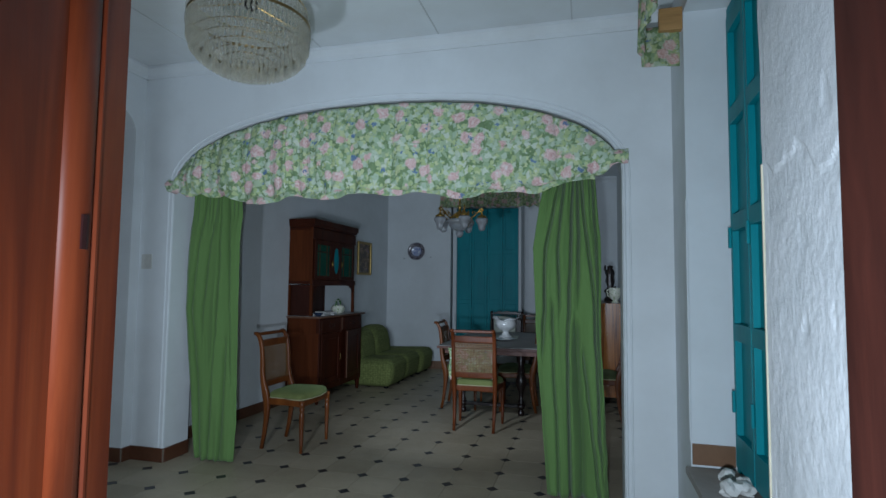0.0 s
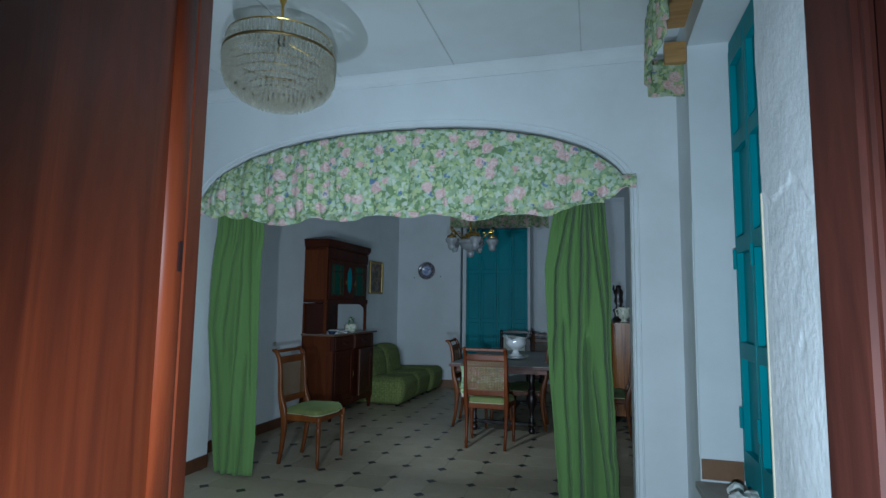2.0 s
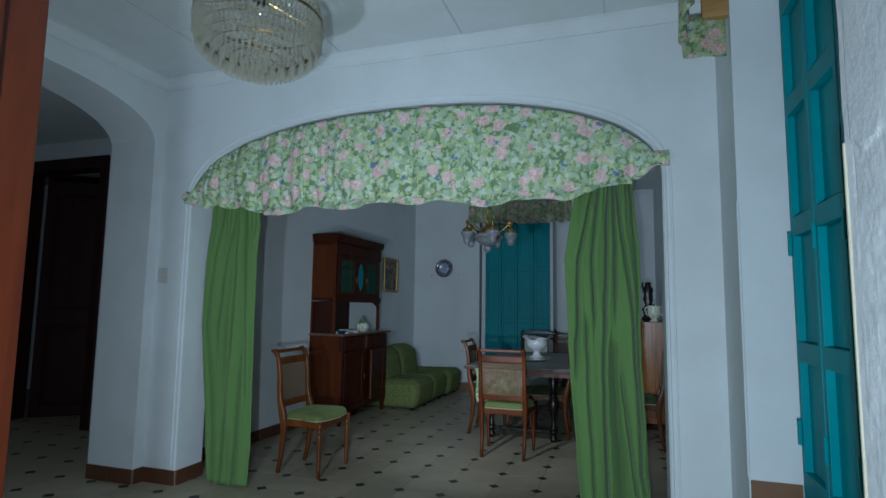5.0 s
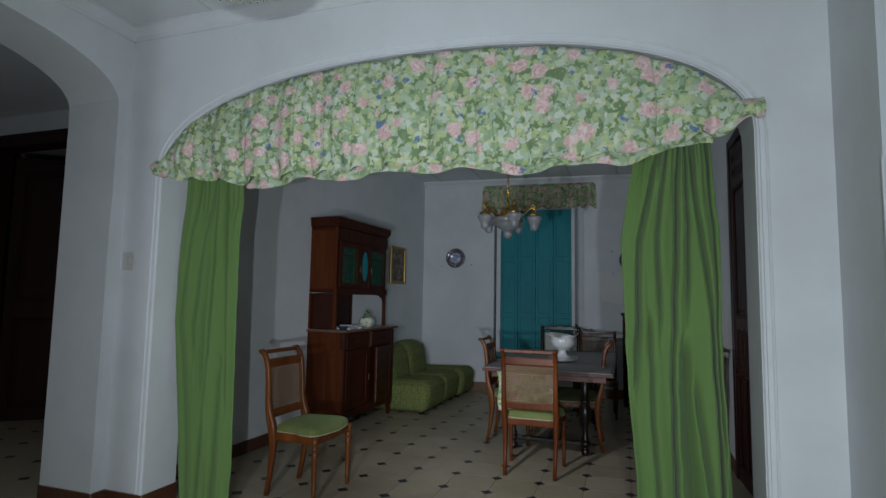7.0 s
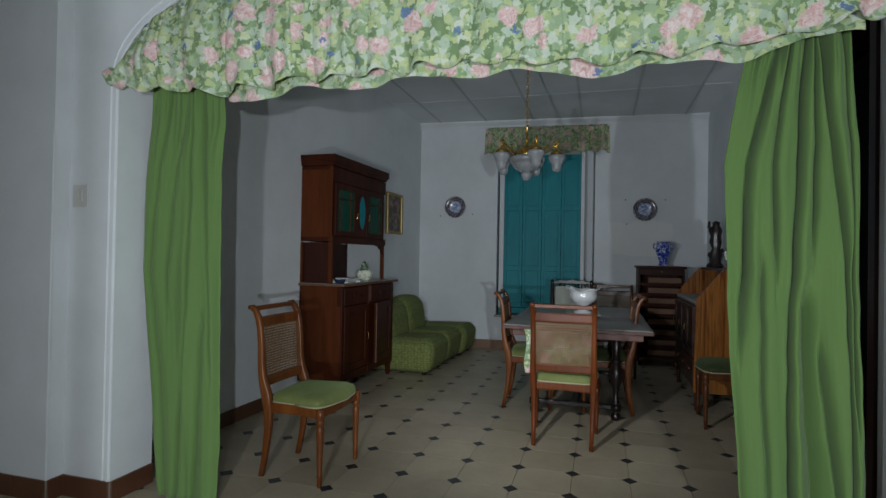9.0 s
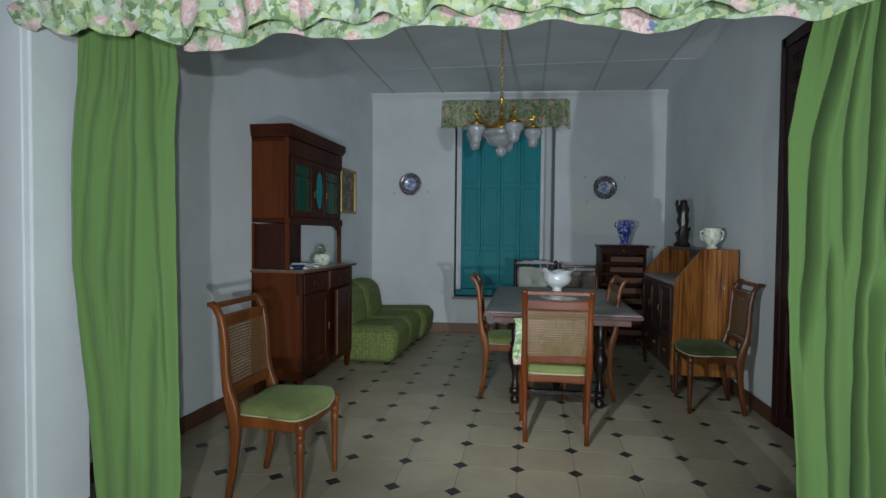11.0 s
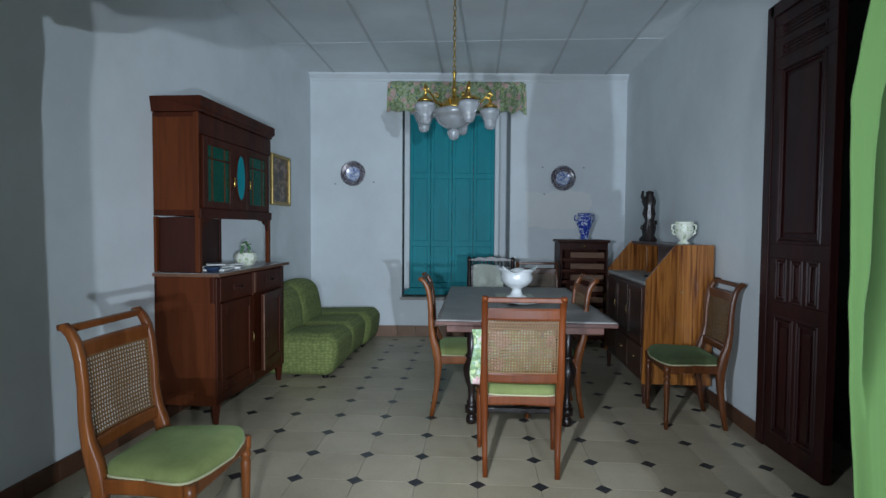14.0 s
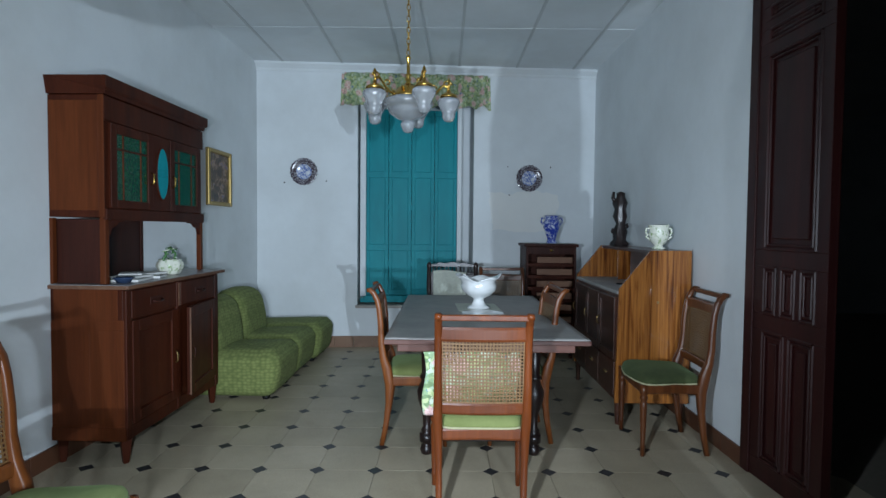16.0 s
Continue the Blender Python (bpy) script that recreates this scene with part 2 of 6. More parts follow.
vn = m.node("ShaderNodeTexVoronoi", Scale=1.0, Randomness=0.5)
m.link(m.stretch(30, 30, 46), vn.inputs["Vector"])
vd = vn.outputs["Distance"]
m.colour(m.mix(m.ramp(vd, (0.15, (0, 0, 0)), (0.72, (1, 1, 1))), m.mix(m.noise(5, 4), (0.185, 0.220, 0.066), (0.235, 0.270, 0.088)), (0.118, 0.146, 0.042)))
m.bump(vd, -0.6, 0.008)
BOUCLE = m.m
m = Mat("grey_table_cover", 0.55)
m.colour(m.mix(m.ramp(m.noise(5, 7, 0.7), (0.35, (0, 0, 0)), (0.7, (1, 1, 1))), (0.26, 0.25, 0.24), (0.36, 0.345, 0.325)))
m.bump(m.noise(30, 4), 0.12, 0.003)
TABLETOP = m.m
TABLEDGE = timber("table_edge_wood", (0.075, 0.021, 0.012), (0.145, 0.048, 0.028), 0.45, 7, 0)
BLACKWOOD = timber("black_turned_wood", (0.008, 0.004, 0.004), (0.022, 0.010, 0.008), 0.3, 8)
m = Mat("striped_zebra_veneer", 0.25, coat=0.3)
v = m.stretch(1, 1, 0.035)
s = m.noise(38, 4, 0.6, v, 1.0)
fine = m.noise(110, 3, 0.6, v)
c = m.ramp(s, (0.34, (0.075, 0.018, 0.005)), (0.44, (0.205, 0.066, 0.012)), (0.58, (0.35, 0.132, 0.027)))
m.colour(m.mix(m.ramp(fine, (0.4, (0, 0, 0)), (0.7, (0.4, 0.4, 0.4))), c, (0.15, 0.06, 0.02)))
ZEBRA = m.m
DESKDARK = timber("dark_desk_wood", (0.035, 0.011, 0.007), (0.08, 0.028, 0.015), 0.3, 7, 1, 0.2)
PORCELAIN = plain("white_porcelain", (0.80, 0.82, 0.82), 0.12, 0, 0.03, 10, 0.0, 0.4)
m = Mat("blue_and_white_glaze", 0.15, coat=0.4)
m.colour(m.mix(m.ramp(m.noise(26, 4, 0.6, None, 2.0), (0.52, (0, 0, 0)), (0.57, (1, 1, 1))), (0.02, 0.05, 0.36), (0.66, 0.71, 0.80)))
BLUEWHITE = m.m
m = Mat("painted_rim_glaze", 0.2, coat=0.3)
m.colour(m.mix(m.ramp(m.voronoi(85), (0.28, (0, 0, 0)), (0.5, (1, 1, 1))), (0.45, 0.46, 0.50), (0.05, 0.032, 0.045)))
RIM = m.m
m = Mat("painted_plate_centre", 0.2, coat=0.3)
m.colour(m.mix(m.ramp(m.noise(60, 3, 0.6, None, 1.0), (0.46, (0, 0, 0)), (0.56, (1, 1, 1))), (0.08, 0.14, 0.42), (0.66, 0.69, 0.73)))
CENTRE = m.m
m = Mat("sprigged_ceramic", 0.25, coat=0.3)
m.colour(m.mix(m.ramp(m.noise(45, 3, 0.6, None, 1.0), (0.36, (0, 0, 0)), (0.44, (1, 1, 1))), (0.22, 0.33, 0.12), (0.70, 0.71, 0.60)))
SPRIG = m.m
GREENGLAZE = plain("green_glaze", (0.08, 0.18, 0.07), 0.2)
BRASS = plain("polished_brass", (0.62, 0.40, 0.10), 0.25, 1.0, 0.15, 30)
DULLBRASS = plain("dull_brass", (0.26, 0.18, 0.075), 0.45, 1.0, 0.25, 30)
GILT = plain("gilded_frame", (0.34, 0.24, 0.085), 0.42, 0.8, 0.2, 40, 0.3)
IRON = plain("black_iron", (0.01, 0.01, 0.011), 0.5, 0.6)
m = Mat("frosted_glass", 0.22)
m.colour(m.mix(m.noise(20, 3), (0.40, 0.42, 0.44), (0.54, 0.56, 0.58)))
m.b.inputs["Transmission Weight"].default_value = 0.6
m.b.inputs["Coat Weight"].default_value = 0.4
FROST = m.m
m = Mat("cut_crystal", 0.08)
m.colour((0.54, 0.52, 0.42))
m.b.inputs["Transmission Weight"].default_value = 0.55
m.b.inputs["IOR"].default_value = 1.5
see = m.t.nodes.new("ShaderNodeBsdfTransparent")
mx = m.t.nodes.new("ShaderNodeMixShader")
mx.inputs[0].default_value = 0.52
m.link(m.b.outputs[0], mx.inputs[1])
m.link(see.outputs[0], mx.inputs[2])
m.link(mx.outputs[0], m.t.nodes["Material Output"].inputs[0])
CRYSTAL = m.m
m = Mat("dark_oil_painting", 0.35)
m.colour(m.ramp(m.noise(16, 4, 0.6, None, 1.0), (0.35, (0.02, 0.015, 0.012)), (0.52, (0.09, 0.055, 0.03)), (0.6, (0.34, 0.22, 0.14)), (0.66, (0.05, 0.08, 0.20)), (0.8, (0.3, 0.08, 0.05))))
CANVAS = m.m
PAPER = plain("stacked_paper", (0.62, 0.62, 0.60), 0.8)
LACE = plain("embroidered_linen", (0.55, 0.58, 0.50), 0.9, 0, 0.25, 60, 0.3)
SWITCH = plain("ivory_plastic", (0.58, 0.58, 0.55), 0.4)
YELLOWED = plain("yellowed_plaster_bead", (0.50, 0.46, 0.34), 0.7, 0, 0.2, 15)
RUBBLE = plain("plaster_rubble", (0.68, 0.68, 0.65), 0.9, 0, 0.2, 30, 0.4)
SILLTILE = plain("grey_sill_tile", (0.30, 0.27, 0.24), 0.5, 0, 0.3, 8)
BOXWOOD = timber("raw_pine_block", (0.38, 0.20, 0.07), (0.55, 0.32, 0.12), 0.6, 8, 0)


# ---- mesh helpers ----
def mesh_of(name, bm, mat, smooth=False):
    me = bpy.data.meshes.new(name)
    bmesh.ops.recalc_face_normals(bm, faces=bm.faces)
    bm.to_mesh(me)
    bm.free()
    me.materials.append(mat)
    if smooth:
        for p in me.polygons:
            p.use_smooth = True
    return me


def part(name, bm, mat, parent=None, label="", smooth=False):
    ob = new(name, mesh_of(name, bm, mat, smooth))
    ob.parent = parent
    if label:
        ob["label"] = label
    return ob


def thing(name, label, category, m=None, group="", kind=""):
    ob = tagged(new(name), label, category, group, kind)
    if m is not None:
        ob.matrix_basis = m
    return ob


def box(x0, x1, y0, y1, z0, z1, bevel=0.0, into=None):
    bm = bmesh.new()
    bmesh.ops.create_cube(bm, size=1.0)
    for v in bm.verts:
        v.co = ((x0 + x1) / 2 + v.co.x * (x1 - x0), (y0 + y1) / 2 + v.co.y * (y1 - y0), (z0 + z1) / 2 + v.co.z * (z1 - z0))
    if bevel:
        bmesh.ops.bevel(bm, geom=bm.edges[:], offset=bevel, segments=2, profile=0.5, affect="EDGES")
    return join(into, bm)


def join(into, bm):
    if into is None:
        return bm
    me = bpy.data.meshes.new("tmp")
    bm.to_mesh(me)
    bm.free()
    into.from_mesh(me)
    bpy.data.meshes.remove(me)
    return into


def prism(pts, vec, into=None, bevel=0.0):
    """A flat outline (3D points) pushed along vec."""
    bm = bmesh.new()
    vec = Vector(vec)
    a = [bm.verts.new(p) for p in pts]
    b = [bm.verts.new(Vector(p) + vec) for p in pts]
    n = len(pts)
    bm.faces.new(a)
    bm.faces.new(b[::-1])
    for i in range(n):
        bm.faces.new((a[i], b[i], b[(i + 1) % n], a[(i + 1) % n]))
    bmesh.ops.recalc_face_normals(bm, faces=bm.faces)
    if bevel:
        bmesh.ops.bevel(bm, geom=bm.edges[:], offset=bevel, segments=1, affect="EDGES")
    return join(into, bm)


def lathe(profile, x=0, y=0, z=0, seg=24, into=None, ripple=None):
    """Profile rows (radius, height) turned about the upright axis."""
    bm = into or bmesh.new()
    rings = []
    for k, (r, h) in enumerate(profile):
        if r < 1e-5:
            rings.append([bm.verts.new((x, y, z + h))])
        else:
            row = []
            for i in range(seg):
                a = 2 * math.pi * i / seg
                rr = r * (1 + (ripple(k, a) if ripple else 0))
                row.append(bm.verts.new((x + rr * math.cos(a), y + rr * math.sin(a), z + h)))
            rings.append(row)
    for p, q in zip(rings, rings[1:]):
        if len(p) == 1 and len(q) == 1:
            continue
        for i in range(seg):
            j = (i + 1) % seg
            if len(p) == 1:
                bm.faces.new((p[0], q[i], q[j]))
            elif len(q) == 1:
                bm.faces.new((p[i], p[j], q[0]))
            else:
                bm.faces.new((p[i], p[j], q[j], q[i]))
    return bm


def sweep(path, rw, rh=None, seg=8, into=None, side=(1, 0, 0), square=False):
    """A tube along a path; rw, rh: half widths, numbers or one for each point; side: the way of the width."""
    bm = into or bmesh.new()
    path = [Vector(p) for p in path]
    n = len(path)
    rw = rw if isinstance(rw, (list, tuple)) else [rw] * n
    rh = rw if rh is None else rh
    rh = rh if isinstance(rh, (list, tuple)) else [rh] * n
    rings = []
    for i, p in enumerate(path):
        d = (path[min(i + 1, n - 1)] - path[max(i - 1, 0)]).normalized()
        u = Vector(side)
        u = (u - d * u.dot(d)).normalized()
        w = d.cross(u)
        ring = []
        for k in range(seg):
            a = 2 * math.pi * (k + 0.5) / seg
            c, s = math.cos(a), math.sin(a)
            if square:
                e = 0.45
                c, s = math.copysign(abs(c) ** e, c), math.copysign(abs(s) ** e, s)
            ring.append(bm.verts.new(p + u * c * rw[i] + w * s * rh[i]))
        rings.append(ring)
    for p, q in zip(rings, rings[1:]):
        for k in range(seg):
            j = (k + 1) % seg
            bm.faces.new((p[k], p[j], q[j], q[k]))
    bm.faces.new(rings[0][::-1])
    bm.faces.new(rings[-1])
    return bm


def sheet(f, nu, nv, thick=0.003, into=None):
    """A closed thin sheet f(u, v) -> (x, y, z), with u, v from 0 to 1."""
    bm = into or bmesh.new()
    g = [[Vector(f(i / nu, j / nv)) for j in range(nv + 1)] for i in range(nu + 1)]
    nor = [[None] * (nv + 1) for _ in range(nu + 1)]
    for i in range(nu + 1):
        for j in range(nv + 1):
            a = g[min(i + 1, nu)][j] - g[max(i - 1, 0)][j]
            b = g[i][min(j + 1, nv)] - g[i][max(j - 1, 0)]
            n = a.cross(b)
            nor[i][j] = n.normalized() * thick if n.length > 1e-9 else Vector((0, thick, 0))
    A = [[bm.verts.new(g[i][j]) for j in range(nv + 1)] for i in range(nu + 1)]
    B = [[bm.verts.new(g[i][j] + nor[i][j]) for j in range(nv + 1)] for i in range(nu + 1)]
    for i in range(nu):
        for j in range(nv):
            bm.faces.new((A[i][j], A[i + 1][j], A[i + 1][j + 1], A[i][j + 1]))
            bm.faces.new((B[i][j], B[i][j + 1], B[i + 1][j + 1], B[i + 1][j]))
    for i in range(nu):
        bm.faces.new((A[i][0], B[i][0], B[i + 1][0], A[i + 1][0]))
        bm.faces.new((A[i][nv], A[i + 1][nv], B[i + 1][nv], B[i][nv]))
    for j in range(nv):
        bm.faces.new((A[0][j], A[0][j + 1], B[0][j + 1], B[0][j]))
        bm.faces.new((A[nu][j], B[nu][j], B[nu][j + 1], A[nu][j + 1]))
    return bm


def lerp(table, x):
    for (a, va), (b, vb) in zip(table, table[1:]):
        if x <= b:
            t = max(0.0, (x - a) / (b - a))
            return va + (vb - va) * t
    return table[-1][1]


def structure(name, bm, mat, label, category="wall"):
    return tagged(part(name, bm, mat), label, category, kind="structure")


# ---- the setting ----
H = 2.95
AY0, AY1 = 3.31, 3.56            # the arched wall
AL, AR = -3.11, 0.085            # its opening
BACK = pose(-3.20, 8.13, 0, 0, 0, 3.7)   # the end wall's own frame: x along it, y into it


def arch_z(x):
    u = abs((x - (AL + AR) / 2) / ((AR - AL) / 2))
    return 2.0 + 0.546 * max(0.0, 1 - u ** 2.25) ** (1 / 2.15)


N = 48
arch_pts = []
for k in range(N + 1):
    a = math.pi * (1 - k / N)
    x = (AL + AR) / 2 + math.cos(a) * (AR - AL) / 2
    arch_pts.append((x, arch_z(x)))
outline = [(-3.80, 0), (-3.80, H), (0.42, H), (0.42, 0), (AR, 0)] + [(x, z) for x, z in arch_pts[::-1]] + [(AL, 0)]
structure("wall_arch", prism([(x, AY0, z) for x, z in outline], (0, AY1 - AY0, 0)), WALL, "white plastered wall with a wide flattened arch")
# the raised bead round the arch
bm = bmesh.new()
for off, r in ((0.012, 0.009), (0.045, 0.006)):
    path = [(AL - off, AY0 - 0.001, 0.10)]
    for x, z in arch_pts:
        cx = (AL + AR) / 2
        n = Vector(((x - cx) / 1.6 ** 2, (z - 2.0) / 0.535 ** 2 + (0.05 if z > 2.02 else 0)))
        n.normalize()
        path.append((x + n.x * off, AY0 - 0.001, z + n.y * off))
    path.append((AR + off, AY0 - 0.001, 0.10))
    sweep(path, r, r, 6, bm, (0, 1, 0))
structure("trim_arch", bm, WALL, "white plaster bead round the arch", "moulding")

structure("wall_left", prism([(-3.385, AY1, 0), (-3.20, 8.4, 0), (-3.6, 8.4, 0), (-3.6, AY1, 0)], (0, 0, H)), WALL, "white plastered side wall of the dining room")
# right wall of the dining room with a doorway
DY0, DY1, DZ = 4.22, 5.34, 2.47
bm = box(0.33, 0.63, DY1, 8.7, 0, H)
box(0.33, 0.63, AY1 - 0.05, DY0, 0, H, 0, bm)
box(0.33, 0.63, DY0, DY1, DZ, H, 0, bm)
structure("wall_right", bm, WALL, "white plastered wall with a tall doorway")
# end wall with the window niche, in its own frame
WU0, WU1, WZ0, WZ1 = 1.02, 2.24, 0.42, 2.62
bm = box(-0.3, WU0, 0, 0.45, 0, H)
box(WU1, 3.75, 0, 0.45, 0, H, 0, bm)
box(WU0, WU1, 0, 0.45, 0, WZ0, 0, bm)
box(WU0, WU1, 0, 0.45, WZ1, H, 0, bm)
box(WU0, WU1, 0.40, 0.45, WZ0, WZ1, 0, bm)
ob = structure("wall_back", bm, WALL, "white plastered end wall with a window niche")
ob.matrix_basis = BACK
bm = bmesh.new()
rnd = random.Random(4)
pts = [(2.40, 1.66), (2.62, 1.63), (2.86, 1.67), (3.13, 1.64), (3.16, 1.50), (3.10, 1.38), (3.02, 1.24), (2.72, 1.23), (2.45, 1.25), (2.43, 1.42)]
ring = []
for (a, b), (c, d) in zip(pts, pts[1:] + pts[:1]):
    for k in range(5):
        t = k / 5
        ring.append((a + (c - a) * t + rnd.uniform(-0.012, 0.012), -0.003, b + (d - b) * t + rnd.uniform(-0.012, 0.012)))
ob = structure("wall_patch", prism(ring, (0, 0.004, 0), bm), PATCH, "smoother white plaster patch on the end wall", "plaster patch")
ob.matrix_basis = BACK

# ceilings
bm = box(-3.6, 0.63, AY1 - 0.05, 8.9, H, H + 0.1)
structure("ceiling", bm, CEIL, "white boarded ceiling with strips", "ceiling")
bm = bmesh.new()
for k in range(6):
    x = -2.93 + k * 0.60
    box(x - 0.012, x + 0.012, AY1, 8.5, H - 0.007, H - 0.0005, 0.002, bm)
structure("ceiling_strips", bm, GREYSTRIP, "grey cover strips of the ceiling boards", "ceiling strip")
bm = bmesh.new()
for y in (4.75, 5.95, 7.15):
    box(-3.4, 0.33, y - 0.004, y + 0.004, H - 0.004, H - 0.0005, 0, bm)
structure("ceiling_joints", bm, CEIL, "board joints of the ceiling", "ceiling joint")
bm = box(-3.9, 0.75, -0.75, AY0 + 0.05, H, H + 0.1)
structure("ceiling_front", bm, CEIL, "white ceiling of the front room", "ceiling")
bm = bmesh.new()
for k in range(4):
    x = -2.75 + k * 0.85
    box(x - 0.004, x + 0.004, -0.05, AY0, H - 0.004, H - 0.0005, 0, bm)
structure("ceiling_front_joints", bm, GREYSTRIP, "board joints of the front room ceiling", "ceiling joint")


def cornice(name, pts, m=None):
    """A stepped plaster cornice along an edge; pts: start, end and the way out from the wall."""
    (x0, y0), (x1, y1), (nx, ny) = pts
    prof = [(0, -0.085), (0.012, -0.085), (0.016, -0.06), (0.05, -0.028), (0.058, -0.022), (0.058, 0), (0, 0)]
    ob = structure(name, prism([(x0 + nx * o, y0 + ny * o, H + dz - 0.001) for o, dz in prof], (x1 - x0, y1 - y0, 0)), CEIL, "white stepped plaster cornice", "cornice")
    if m is not None:
        ob.matrix_basis = m


cornice("trim_cornice_back", ((-0.02, 0), (3.62, 0), (0, -1)), BACK)
cornice("trim_cornice_arch", ((-3.4, AY0), (0.37, AY0), (0, -1)))
cornice("trim_cornice_side", ((-3.40, 0.0), (-3.40, AY0), (1, 0)))

# front room: right wall with a window niche
RX = 0.37
NY0, NY1, NZ0, NZ1 = 1.62, 2.89, 0.42, 2.74
bm = box(RX, 0.75, NY1, AY0 + 0.02, 0, H)
box(RX, 0.75, -0.05, NY0, 0, H, 0, bm)
box(RX, 0.75, NY0, NY1, 0, NZ0, 0, bm)
box(RX, 0.75, NY0, NY1, NZ1, H, 0, bm)
box(0.66, 0.75, NY0, NY1, NZ0, NZ1, 0, bm)
structure("wall_front_right", bm, WALL, "white plastered wall with a deep window niche")
# crumbling plaster on the pier by the door
rnd = random.Random(8)


def crust(u, v):
    y, z = 0.55 + u * 1.07, 0.0 + v * H
    edge = 1.0 if u < 0.97 else 0.4
    # a smooth skim coat above a ragged line, stippled plaster below it
    line = 1.62 + 0.16 * noise.noise(Vector((y * 4.5, 2.0, 0))) + 0.07 * noise.noise(Vector((y * 16, z * 9, 7.0)))
    skim = min(1.0, max(0.0, (z - line) / 0.018))
    rough = noise.noise(Vector((y * 34, z * 26, 4.0))) * 0.0009 + noise.noise(Vector((y * 75, z * 60, 9.0))) * 0.0007
    hole = 0.012 * max(0.0, noise.noise(Vector((y * 13, z * 8, 12.0))) - 0.42) * (1.0 if 1.2 < z < 2.6 else 0.5)
    d = noise.noise(Vector((y * 4, z * 2.4, 1.0))) * 0.003 + rough * (1 - 0.85 * skim) - 0.004 * skim + hole
    return (RX - 0.012 + d * edge, y + (noise.noise(Vector((z * 6, 2, 0))) * 0.012 if u > 0.99 else 0), z)


bm = sheet(crust, 110, 300, 0.004)
structure("wall_plaster_pier", bm, ROUGHPLASTER, "crumbling rough limewashed plaster on the pier")

structure("trim_pier_bead", box(RX - 0.0165, RX - 0.004, 1.619, 1.627, NZ0, 1.66, 0.002), YELLOWED, "yellowed corner strip on the broken pier edge", "corner bead")

# front room: left wall with its own arch, and the wall with the entrance
SX0, SX1 = -3.82, -3.40
SY0, SY1 = 1.05, 3.225


def side_arch(y):
    u = abs((y - (SY0 + SY1) / 2) / ((SY1 - SY0) / 2))
    return 2.42 + 0.30 * max(0.0, 1 - u ** 2.6) ** (1 / 2.2)


pts = [((SY0 + SY1) / 2 - math.cos(math.pi * k / 32) * (SY1 - SY0) / 2) for k in range(33)]
outline = [(-0.05, 0), (-0.05, H), (AY0, H), (AY0, 0), (SY1, 0)] + [(y, side_arch(y)) for y in pts[::-1]] + [(SY0, 0)]
structure("wall_front_left", prism([(SX1, y, z) for y, z in outline], (SX0 - SX1, 0, 0)), WALL, "white plastered wall with an arch to a dark room")
EX0, EX1 = -0.70, 0.30
bm = box(-3.9, EX0, -0.62, -0.05, 0, H)
box(EX1, 0.75, -0.62, -0.05, 0, H, 0, bm)
box(EX0, EX1, -0.62, -0.05, 2.45, H, 0, bm)
structure("wall_entrance", bm, WALL, "white plastered wall with the entrance doorway")
# unseen walls and ceiling, made up to close the place behind the entrance
structure("wall_hall", box(-1.6, 1.2, -2.6, -2.5, 0, H), WALL, "unseen wall added behind the entrance")
structure("wall_hall_left", box(-1.7, -1.6, -2.6, -0.62, 0, H), WALL, "unseen side wall added behind the entrance")
structure("wall_hall_right", box(1.2, 1.3, -2.6, -0.62, 0, H), WALL, "unseen side wall added behind the entrance")
structure("ceiling_hall", box(-1.7, 1.3, -2.6, -0.6, H, H + 0.1), CEIL, "unseen ceiling added behind the entrance", "ceiling")
# the dark room on the left
bm = box(-8.2, -6.35, 4.3, 4.45, 0, H)
box(-5.14, -4.0, 4.3, 4.45, 0, H, 0, bm)
box(-6.35, -5.14, 4.3, 4.45, 2.72, H, 0, bm)
structure("wall_dark_room", bm, WALL, "white wall of the unlit room with a tall doorway")
structure("wall_dark_room_side", box(-8.3, -8.2, -0.6, 7.6, 0, H), WALL, "plain wall closing the unlit room")
structure("wall_dark_room_end", box(-8.2, -3.6, 7.5, 7.6, 0, H), WALL, "plain wall closing the unlit room")
structure("wall_dark_room_front", box(-8.2, -3.9, -0.62, -0.5, 0, H), WALL, "plain wall closing the unlit room")
structure("ceiling_dark_room", box(-8.3, -3.6, -0.6, 7.6, H, H + 0.1), CEIL, "white ceiling of the unlit room", "ceiling")
# the unlit room behind the doorway on the right
# unseen walls, made up and set far off so the doorway stays dark
structure("wall_far_room", box(7.4, 7.5, 3.3, 11.0, 0, H), WALL, "made-up unseen wall of the unlit room")
structure("wall_far_room_near", box(0.63, 7.5, 3.3, 3.4, 0, H), WALL, "made-up unseen wall of the unlit room")
structure("wall_far_room_end", box(0.63, 7.5, 10.9, 11.0, 0, H), WALL, "made-up unseen wall of the unlit room")
structure("ceiling_far_room", box(0.63, 7.5, 3.3, 11.0, H, H + 0.1), CEIL, "made-up unseen ceiling of the unlit room", "ceiling")


